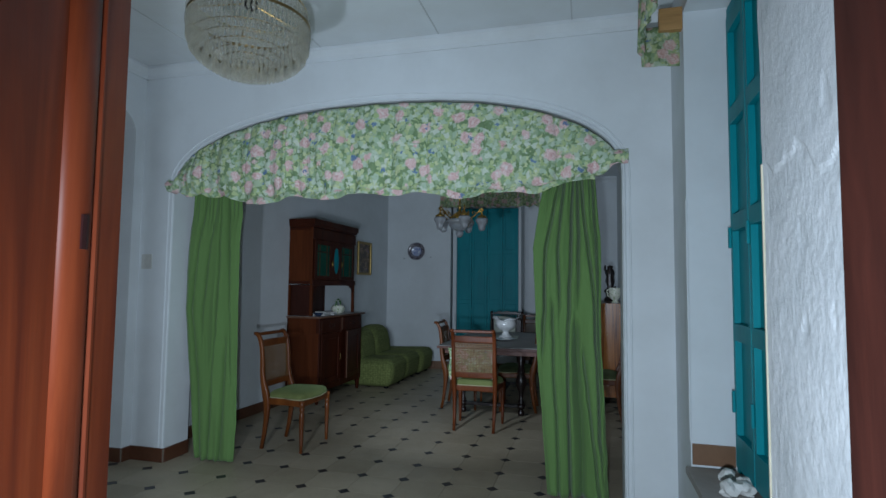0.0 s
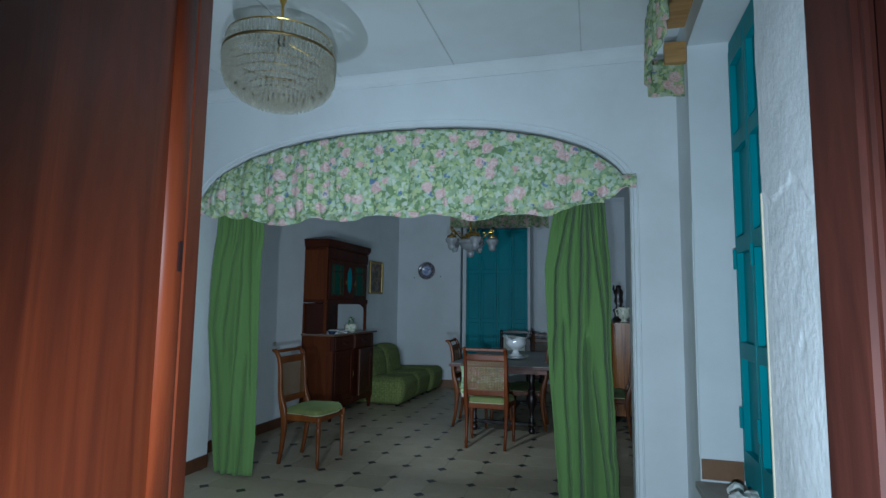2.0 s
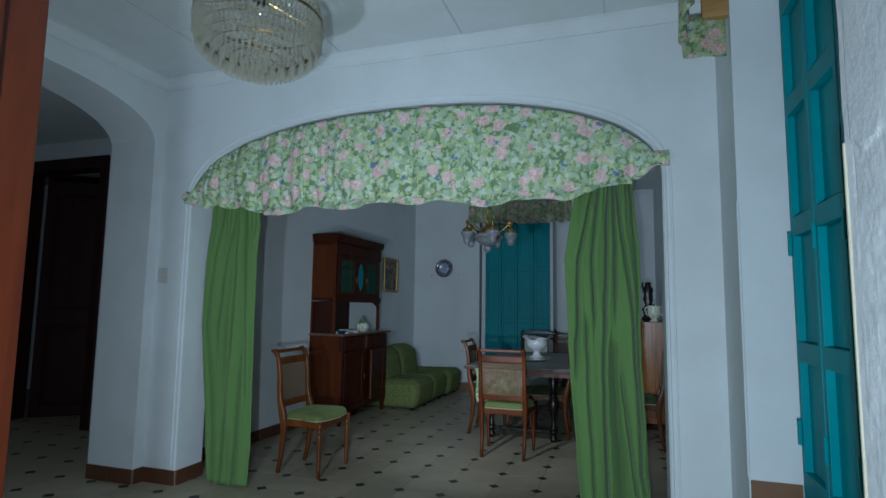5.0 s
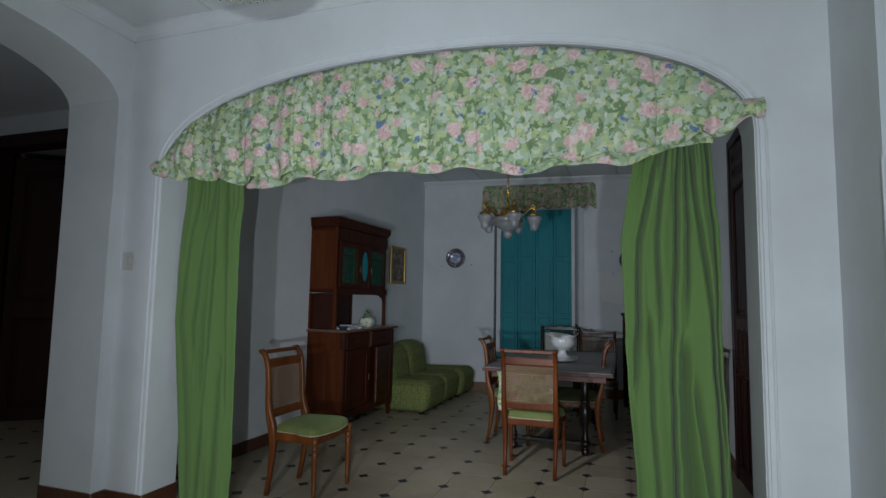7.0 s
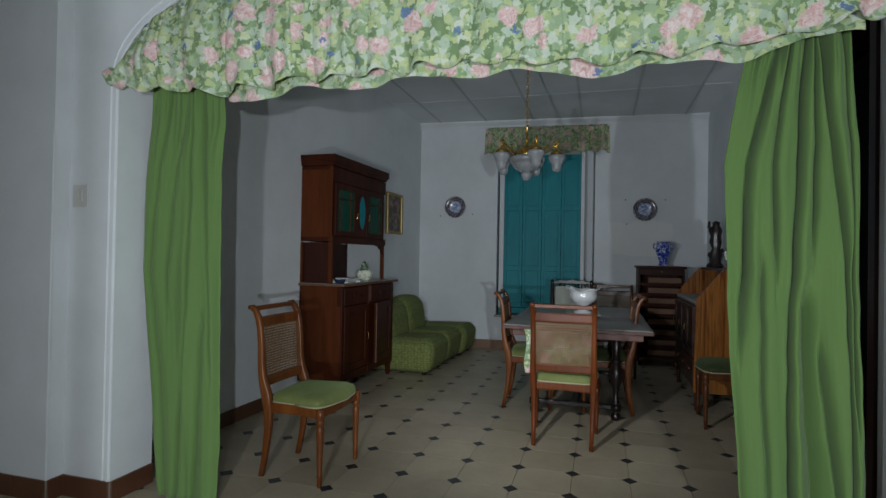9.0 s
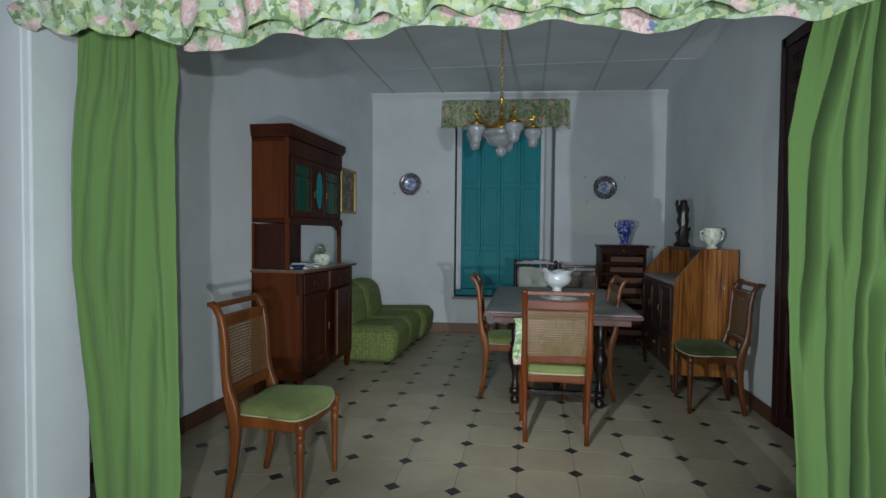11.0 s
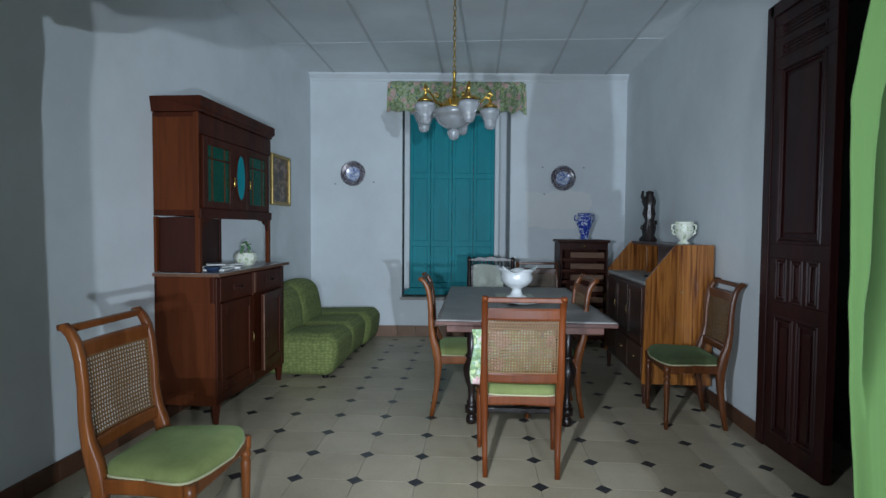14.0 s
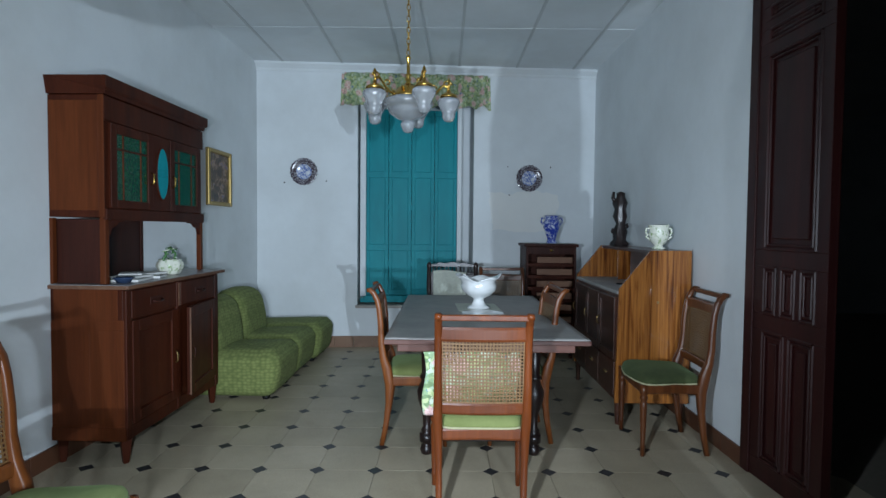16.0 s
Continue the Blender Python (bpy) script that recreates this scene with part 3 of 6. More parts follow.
def skirting(name, x0, y0, x1, y1, nx, ny, mat=SKIRT, z0=0.0, h=0.10, label="dark brown tile skirting"):
    """Skirting as single tiles along a wall foot."""
    a, b = Vector((x0, y0)), Vector((x1, y1))
    length = (b - a).length
    d = (b - a) / length
    base = structure(name, prism([(x0, y0, z0), (x1, y1, z0), (x1 + nx * 0.004, y1 + ny * 0.004, z0), (x0 + nx * 0.004, y0 + ny * 0.004, z0)], (0, 0, h - 0.002)), GROUT, label, "skirting")
    step = 0.20
    n = max(1, round(length / step))
    step = length / n
    bm = prism([(0.0012, 0, 0), (step - 0.0012, 0, 0), (step - 0.0012, -0.012, 0), (0.0012, -0.012, 0)], (0, 0, h), None, 0.0015)
    me = mesh_of("skirting_tile", bm, mat)
    ang = math.degrees(math.atan2(d.y, d.x))
    flip = Vector((d.y, -d.x)).dot(Vector((nx, ny))) < 0
    for k in range(n):
        ob = new("skirting_tile", me)
        ob.parent = base
        p = a + d * step * (k + 1 if flip else k)
        ob.matrix_basis = pose(p.x, p.y, z0, 0, 0, ang + 180 if flip else ang)


skirting("baseboard_left", -3.385, AY1, -3.203, 8.13, 1, 0)
skirting("baseboard_right", 0.33, DY1 + 0.03, 0.33, 8.36, -1, 0)
c37, s37 = math.cos(radians(3.7)), math.sin(radians(3.7))
skirting("baseboard_back", -3.20, 8.13, -3.20 + 3.54 * c37, 8.13 + 3.54 * s37, s37, -c37, OCHRE, 0, 0.12, "ochre brown tile skirting")
skirting("baseboard_pier", -3.40, AY0, AL, AY0, 0, -1)
skirting("baseboard_arch_reveal", AL, AY0, AL, AY1, 1, 0)
skirting("baseboard_stub", -3.40, SY1, -3.40, AY0, 1, 0)
skirting("baseboard_jamb", SX0, SY1, SX1, SY1, 0, -1)
skirting("baseboard_arch_right", AR, AY0, RX, AY0, 0, -1, OCHRE, 0, 0.07)
skirting("baseboard_niche", RX + 0.005, NY1, 0.57, NY1, 0, -1, OCHRE, NZ0 + 0.02, 0.10, "ochre tile strip in the window niche")

# corner beads up to head height
bm = sweep([(-3.40, SY1, 0.1), (-3.40, SY1, 1.76)], 0.007, 0.007, 6)
sweep([(RX, NY1, 0.55), (RX, NY1, 1.76)], 0.006, 0.006, 6, bm)
structure("trim_corner_beads", bm, WALL, "white painted corner beads", "corner bead")

# ---- doors and windows ----
def leaf(name, m, width, height, panels, mat, label, thick=0.045, category="door", sign=-1):
    """A panelled door leaf from x 0 to width; panels: (x0, x1, z0, z1); the moulded face looks to sign * y."""
    ob = thing(name, label, category, m, kind="structure")
    bm = bmesh.new()
    box(0, width, -thick / 2 + 0.012, thick / 2 - 0.012, 0, height, 0, bm)
    part("panel_core", bm, mat, ob)
    bm = bmesh.new()
    # stiles and rails round the panels
    for s in (-1, 1):
        y0, y1 = (-thick / 2, -thick / 2 + 0.014) if s < 0 else (thick / 2 - 0.014, thick / 2)
        last = 0.0
        rows = sorted({(p[2], p[3]) for p in panels})
        for z0, z1 in rows:
            box(0, width, y0, y1, last, z0, 0.003, bm)
            cols = sorted((p[0], p[1]) for p in panels if (p[2], p[3]) == (z0, z1))
            lx = 0.0
            for x0, x1 in cols:
                box(lx, x0, y0, y1, z0, z1, 0.003, bm)
                lx = x1
            box(lx, width, y0, y1, z0, z1, 0.003, bm)
            last = z1
        box(0, width, y0, y1, last, height, 0.003, bm)
    part("door_frame", bm, mat, ob)
    for x0, x1, z0, z1 in panels:
        bm = bmesh.new()
        for s in (-1, 1):
            y = s * thick / 2
            w = min(0.035, (x1 - x0) * 0.2)
            for off, r in ((0.006, 0.010), (0.026, 0.007)):
                a, b, c, d = x0 + off, x1 - off, z0 + off, z1 - off
                for p, q in (((a, c), (a, d)), ((b, c), (b, d)), ((a, c), (b, c)), ((a, d), (b, d))):
                    sweep([(p[0], y - s * 0.004, p[1]), (q[0], y - s * 0.004, q[1])], r, r, 8, bm, (0, 1, 0))
            box(x0 + w + 0.02, x1 - w - 0.02, min(y * 0.55, y * 0.9), max(y * 0.55, y * 0.9), z0 + w + 0.02, z1 - w - 0.02, 0.006, bm)
        part("panel", bm, mat, ob)
    return ob


def along(x0, y0, x1, y1, z=0.0):
    """A frame whose x axis runs from the first point to the second."""
    return pose(x0, y0, z, 0, 0, math.degrees(math.atan2(y1 - y0, x1 - x0)))


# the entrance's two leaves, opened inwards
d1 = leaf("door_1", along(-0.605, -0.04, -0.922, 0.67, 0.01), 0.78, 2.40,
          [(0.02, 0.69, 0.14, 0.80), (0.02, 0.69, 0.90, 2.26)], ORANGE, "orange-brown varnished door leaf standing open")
bm = sweep([(0.625, -0.018, 0.92), (0.625, -0.018, 2.24)], 0.042, 0.019, 14, None, (1, 0, 0))
part("moulding", bm, ORANGE, d1, "broad rounded varnished moulding", True)
bm = sweep([(0.625, -0.031, 1.345), (0.625, -0.031, 1.395)], 0.016, 0.008, 10, None, (1, 0, 0))
part("latch", bm, DARKDOOR, d1, "dark worn iron latch")
HX = 0.135
bm = sweep([(HX - 0.10, -0.03, 1.195), (HX - 0.10, -0.06, 1.195), (HX - 0.07, -0.052, 1.197), (HX - 0.02, -0.052, 1.196), (HX - 0.004, -0.050, 1.190), (HX, -0.048, 1.183)], [0.008, 0.008, 0.008, 0.008, 0.007, 0.004], None, 10, None, (0, 0, 1))
part("handle", bm, IRON, d1, "black iron lever handle", True)
bm = sweep([(HX - 0.12, -0.028, 1.128), (HX - 0.11, -0.05, 1.128), (HX - 0.06, -0.046, 1.132), (HX - 0.012, -0.046, 1.140), (HX, -0.045, 1.141)], [0.007, 0.007, 0.008, 0.007, 0.004], None, 10, None, (0, 0, 1))
part("handle", bm, DULLBRASS, d1, "dull brass lever below", True)
part("escutcheon", box(HX - 0.125, HX - 0.085, -0.030, -0.021, 1.08, 1.25, 0.003), IRON, d1, "worn iron back plate")
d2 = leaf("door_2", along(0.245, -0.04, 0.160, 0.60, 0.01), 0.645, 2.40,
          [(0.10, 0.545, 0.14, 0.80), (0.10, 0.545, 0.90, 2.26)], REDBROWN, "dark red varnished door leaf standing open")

# dining room doorway on the right: frame, one closed leaf, the other half open to the dark
fr = thing("door_frame", "dark stained wooden door frame in the doorway", "door frame", kind="structure")
for x0, x1, y0, y1, z0, z1 in ((0.315, 0.60, DY1 - 0.045, DY1 + 0.03, 0, DZ + 0.03), (0.315, 0.60, DY0 - 0.03, DY0 + 0.045, 0, DZ + 0.03), (0.315, 0.60, DY0, DY1, DZ - 0.045, DZ + 0.03)):
    part("jamb", box(x0, x1, y0, y1, z0, z1, 0.006), DARKDOOR, fr)
d3 = leaf("door_3", along(0.365, 4.79, 0.345, 5.295, 0.005), 0.505, 2.42,
          [(0.07, 0.435, 1.16, 2.12), (0.07, 0.435, 2.18, 2.25), (0.07, 0.435, 2.29, 2.36), (0.07, 0.17, 0.84, 1.08), (0.20, 0.305, 0.84, 1.08), (0.335, 0.435, 0.84, 1.08), (0.07, 0.24, 0.10, 0.76), (0.265, 0.435, 0.10, 0.76)],
          DARKDOOR, "dark stained panelled door leaf, closed")
d4 = leaf("door_4", along(0.60, 4.275, 1.10, 4.20, 0.005), 0.505, 2.42,
          [(0.07, 0.435, 1.16, 2.12), (0.07, 0.435, 0.10, 1.08)], DARKDOOR, "dark stained panelled door leaf, open into the unlit room")
# the unlit room's doorway on the left
fr = thing("door_frame_dark", "dark stained wooden frame of a tall doorway", "door frame", kind="structure")
for x0, x1, z0, z1 in ((-5.22, -5.12, 0, 2.76), (-6.37, -6.27, 0, 2.76), (-6.27, -5.22, 2.64, 2.76)):
    part("jamb", box(x0, x1, 4.27, 4.47, z0, z1, 0.006), DARKDOOR, fr)
d5 = leaf("door_5", along(-6.25, 4.5, -5.62, 4.95, 0.005), 0.72, 2.6, [(0.09, 0.63, 0.12, 1.0), (0.09, 0.63, 1.15, 2.45)], DARKDOOR, "dark stained panelled door leaf, half open")


def shutter_leaf(parent, x0, x1, z0, z1, y, rows, mat, cols=2, proud=0.0):
    """One board shutter with sunk panels; it stands under its window."""
    bm = box(x0, x1, y + 0.010, y + 0.026, z0, z1)
    n = cols
    gap = 0.035
    for a, b in rows:
        w = (x1 - x0 - gap * (n + 1)) / n
        for k in range(n):
            xa = x0 + gap + k * (w + gap)
            box(xa + 0.004, xa + w - 0.004, y + 0.004, y + 0.012, a + 0.004, b - 0.004, 0.003, bm)
    edges = [z0] + [z for r in rows for z in r] + [z1]
    for k in range(0, len(edges), 2):
        box(x0 + 0.002, x1 - 0.002, y - proud, y + 0.012, edges[k], edges[k + 1], 0.002, bm)
    w = (x1 - x0 - gap * (n + 1)) / n
    for k in range(n + 1):
        xa = x0 + k * (w + gap)
        for a, b in rows:
            box(xa + 0.002, xa + gap - 0.002, y - proud, y + 0.012, a, b, 0.002, bm)
    return part("shutter", bm, mat, parent)


w1 = thing("window_1", "tall window closed by teal painted panelled shutters", "window", BACK, kind="structure")
rows = [(0.60, 1.02), (1.08, 1.80), (1.86, 2.46)]
xs = [1.10, 1.34, 1.585, 1.83, 2.075]
for a, b in zip(xs, xs[1:]):
    sh = shutter_leaf(w1, a + 0.002, b - 0.002, 0.54, 2.52, 0.12, rows, TEAL, 1)
    for z in (0.85, 1.45, 2.0):
        part("hinge", box(a - 0.004, a + 0.012, 0.112, 0.122, z, z + 0.06, 0.002), TEAL, sh)
part("window_frame", box(1.04, 1.10, 0.10, 0.17, 0.50, 2.58, 0.004), WALL, w1)
part("window_frame", box(2.075, 2.12, 0.10, 0.17, 0.50, 2.58, 0.004), WALL, w1)
part("window_sill", box(1.00, 2.26, -0.02, 0.38, 0.415, 0.445, 0.004), SILLTILE, w1, "grey stone sill")
part("window_rail", box(1.04, 2.12, 0.10, 0.17, 0.46, 0.535, 0.004), TEAL, w1)

w2 = thing("window_2", "tall window with teal painted panelled shutters in the niche", "window", along(0.60, NY1 - 0.02, 0.60, NY0, 0), kind="structure")
wd = NY1 - NY0 - 0.02
part("window_frame", box(0, 0.05, -0.03, 0.05, NZ0, NZ1 - 0.02, 0.004), TEAL, w2)
part("window_frame", box(0.05, wd, -0.03, 0.05, NZ1 - 0.07, NZ1 - 0.02, 0.004), TEAL, w2)
rows2 = [(0.62, 1.06), (1.14, 1.58), (1.66, 2.10), (2.18, 2.56)]
for k in range(4):
    a = 0.055 + k * (wd - 0.055) / 4
    # the leaf faces the room: its front is towards local -y turned by the frame
    sh = shutter_leaf(w2, a + 0.003, a + (wd - 0.055) / 4 - 0.003, 0.47, 2.64, -0.025, rows2, TEAL, 1, 0.022)
    part("hinge", box(a - 0.005, a + 0.015, -0.058, -0.046, 1.5, 1.6, 0.002), TEAL, sh)
    part("hinge", box(a - 0.005, a + 0.015, -0.058, -0.046, 0.72, 0.82, 0.002), TEAL, sh)
part("window_sill", box(0.0, wd + 0.02, 0.0, 0.26, NZ0 - 0.02, NZ0 + 0.012, 0.003), SILLTILE, w2, "worn tiled sill").matrix_basis = pose(0, -0.26, 0)
rnd = random.Random(3)
for k in range(9):
    bm = bmesh.new()
    bmesh.ops.create_icosphere(bm, subdivisions=2, radius=rnd.uniform(0.012, 0.045))
    sq = rnd.uniform(0.4, 0.9)
    for v in bm.verts:
        v.co *= 1 + 0.5 * noise.noise(v.co * 40 + Vector((k, 0, 0)))
        v.co.z *= sq
    lo = min(v.co.z for v in bm.verts)
    ob = tagged(part("rubble", bm, RUBBLE), "lump of fallen white plaster on the sill", "rubble", "plaster rubble on the sill")
    ob.matrix_basis = pose(rnd.uniform(0.44, 0.56), rnd.uniform(2.45, 2.75), NZ0 + 0.012 - lo - 0.002, 0, 0, rnd.uniform(0, 360))

# ---- cloth ----
VAL = [(-3.15, 1.985), (-2.95, 1.945), (-2.75, 1.935), (-2.5, 1.90), (-2.1, 1.93), (-1.8, 1.925), (-1.5, 1.945), (-1.25, 1.935), (-1.0, 1.91), (-0.75, 1.905), (-0.55, 1.925), (-0.38, 1.93), (-0.2, 1.965), (0.0, 2.0), (0.12, 2.06)]


def pelmet_cloth(u, v):
    x = -3.14 + u * 3.262
    top = arch_z(min(max(x, AL + 0.004), AR - 0.004)) - 0.026
    wav = 0.011 * math.sin(x * 23 + 1.3 * math.sin(x * 5)) - 0.024 * (0.55 + 0.45 * math.sin(x * 17)) * (1 - abs(math.sin(x * 24 + 2.2 * math.sin(x * 6.3) + 0.25 * math.sin(3 * v + x * 11)))) ** 9 * (1.1 - 0.7 * v) + 0.004 * math.sin(x * 83 + 3 * math.sin(x * 6.3)) + 0.008 * noise.noise(Vector((x * 9, v * 3, 0)))
    bot = lerp(VAL, x) + 0.012 * math.sin(x * 31 + 2 * math.sin(x * 4)) + 0.010 * noise.noise(Vector((x * 14, 3, 0)))
    top = max(top, bot + 0.09)
    z = top + (bot - top) * v
    puff = 0.030 * math.sin(math.pi * min(1, v * 1.05)) ** 1.2 + 0.02 * v
    fold = wav * (0.55 + 0.6 * v)
    hem = 0.030 * max(0.0, (v - 0.86) / 0.14) * math.sin(x * 31)
    return (x, AY0 - 0.022 - puff - fold - hem, z)


vl = thing("valance", "gathered floral chintz valance of roses and leaves under the arch", "valance")
part("skirt", sheet(pelmet_cloth, 760, 22, 0.004), FLORAL, vl, "", True)


def underskirt(u, v):
    x = -2.52 + u * 2.45
    top = lerp(VAL, x) + 0.10
    bot = lerp(VAL, x) - 0.022 - 0.016 * math.sin(x * 13 + 1.0) - 0.012 * noise.noise(Vector((x * 10, 8, 0)))
    return (x, AY0 + 0.028 + 0.012 * math.sin(x * 27), top + (bot - top) * v)


part("frill", sheet(underskirt, 200, 6, 0.003), FLORAL, vl, "inner floral frill", True)


def curtain_of(name, left, right, lean, seed, creases, label):
    """A hung curtain; left, right: tables of height and edge; creases: (depth, half width, table of height and share of the width)."""
    def f(u, v):
        z = 0.012 + (2.06 - 0.012) * (1 - v)
        a, b = lerp(left, z), lerp(right, z)
        width = b - a
        x = a + width * u
        y = 3.43 + 0.030 * noise.noise(Vector((u * 4.2, z * 0.55, seed))) + 0.005 * noise.noise(Vector((u * 9 + 0.5 * z, z * 0.8, seed + 3)))
        y += 0.0012 * noise.noise(Vector((u * 34, z * 2.5, seed))) + lean * (1 - z / 2.06)
        # gathers that run out below the hem tape
        g = max(0.0, (z - 1.66) / 0.40)
        y += 0.015 * g * g * math.sin(u * 46 + 3 * math.sin(u * 7 + seed)) + 0.006 * g * math.sin(u * 90 + seed)
        # the edges roll back
        y += 0.022 * (math.exp(-((u / 0.05) ** 2)) + math.exp(-(((1 - u) / 0.05) ** 2)))
        for deep, half, line in creases:
            top, low = line[-1][0], line[0][0]
            fade = min(1.0, max(0.0, (z - low) / 0.25 + (1.0 if low < 0.02 else 0.0))) * min(1.0, max(0.0, (top - z) / 0.12 + (1.0 if top > 2.0 else 0.0)))
            if fade <= 0:
                continue
            d = (u - lerp(line, z)) * width + 0.003 * noise.noise(Vector((z * 5, deep * 90, seed)))
            y += fade * deep * 1.6 * math.exp(-abs(d / (0.52 * half)) ** 1.2)
            # cloth swells on one side of the crease
            y -= fade * deep * 0.36 * math.exp(-(((d - 2.6 * half) / (2.0 * half)) ** 2))
        x += 0.006 * noise.noise(Vector((u * 5, z * 2.4, seed + 5))) + 0.004 * noise.noise(Vector((u * 3, z * 9, seed + 8)))
        return (x, y, z + (0.006 * math.sin(u * 17) if v > 0.99 else 0))
    return tagged(part(name, sheet(f, 260, 64, 0.003), CURTAIN, None, "", True), label, "curtain", "curtains of the arch")


curtain_of("curtain", [(0, -2.945), (0.1, -2.96), (1.1, -3.085), (1.6, -3.075), (2.06, -3.03)], [(0, -2.62), (0.3, -2.61), (1.1, -2.625), (1.6, -2.63), (1.8, -2.61), (2.06, -2.62)], -0.01, 1.0, [
    (0.050, 0.012, [(0.0, 0.36), (0.45, 0.46), (0.95, 0.62), (1.5, 0.66), (2.06, 0.60)]),
    (0.034, 0.012, [(0.85, 0.34), (1.35, 0.40), (1.75, 0.47)]),
    (0.030, 0.016, [(0.0, 0.16), (0.6, 0.20), (1.1, 0.16), (1.5, 0.20)]),
    (0.036, 0.010, [(0.55, 0.90), (1.1, 0.86), (1.6, 0.80), (2.06, 0.72)]),
    (0.030, 0.014, [(0.0, 0.66), (0.5, 0.72), (0.9, 0.78)]),
    (0.030, 0.012, [(1.2, 0.16), (1.7, 0.24), (2.06, 0.30)])], "long plain green curtain hanging beside the pier")
curtain_of("curtain", [(0, -0.37), (0.25, -0.385), (0.84, -0.43), (1.55, -0.455), (1.8, -0.42), (2.06, -0.37)], [(0, 0.0), (0.3, -0.01), (0.9, -0.035), (1.6, -0.038), (2.06, -0.07)], 0.0, 4.0, [
    (0.050, 0.010, [(0.8, 0.06), (1.1, 0.11), (1.45, 0.16), (1.75, 0.24), (2.06, 0.30)]),
    (0.052, 0.009, [(0.0, 0.38), (0.5, 0.43), (1.0, 0.49), (1.5, 0.56), (2.06, 0.58)]),
    (0.050, 0.009, [(0.12, 0.95), (0.35, 0.91), (0.8, 0.92), (1.2, 0.90), (1.6, 0.80), (2.06, 0.70)]),
    (0.030, 0.011, [(1.05, 0.38), (1.45, 0.37), (2.06, 0.40)]),
    (0.034, 0.010, [(1.15, 0.66), (1.5, 0.68), (2.06, 0.66)]),
    (0.024, 0.013, [(0.0, 0.20), (0.6, 0.24), (1.25, 0.27)]),
    (0.046, 0.040, [(0.0, 0.58), (0.5, 0.62), (1.15, 0.60)]),
    (0.030, 0.012, [(0.0, 0.86), (0.4, 0.78), (0.95, 0.70)]),
    (0.034, 0.009, [(0.5, 0.965), (1.2, 0.955), (2.06, 0.93)])], "long plain green curtain hanging in heavy folds")


def window_valance(u, v):
    x = 0.86 + u * 1.54
    z = 2.845 - v * (0.33 + 0.012 * math.sin(x * 40) + 0.01 * noise.noise(Vector((x * 8, 0, 0))))
    end = 1.0 if 0.02 < u < 0.98 else 0.15
    return (x + 0.012 * v * (1 if u > 0.98 else -1 if u < 0.02 else 0), -(0.012 + 0.075 * end + (0.012 + 0.010 * v) * math.sin(x * 52 + math.sin(x * 9))), z)


ob = tagged(part("window_valance", sheet(window_valance, 190, 8, 0.003), FLORALDIM, None, "", True), "gathered floral chintz valance over the teal window", "valance")
ob.matrix_basis = BACK

pel = thing("pelmet", "floral chintz pelmet on a pine board above the window niche", "pelmet")


def side_pelmet(u, v):
    y = 2.93 - u * 1.55
    z = 2.89 - v * (0.37 + 0.015 * math.sin(y * 37))
    return (0.155 + 0.013 * math.sin(y * 46) * (0.4 + v) + 0.01 * v * math.sin(y * 9), y + 0.03 * v * (1 - u), z)


part("skirt", sheet(side_pelmet, 120, 8, 0.003), FLORALDIM, pel, "", True)
part("end_cloth", sheet(lambda u, v: (0.17 + 0.19 * u, 2.935 + 0.006 * math.sin(u * 9), 2.70 - 0.215 * v - 0.01 * u), 12, 8, 0.003), FLORALDIM, pel, "", True)
part("board", box(0.16, RX, 1.36, 2.94, 2.875, 2.90, 0.003), BOXWOOD, pel, "raw pine board")
part("block", box(0.255, RX, 2.90, 2.945, 2.66, 2.78, 0.004), BOXWOOD, pel, "raw pine end block")


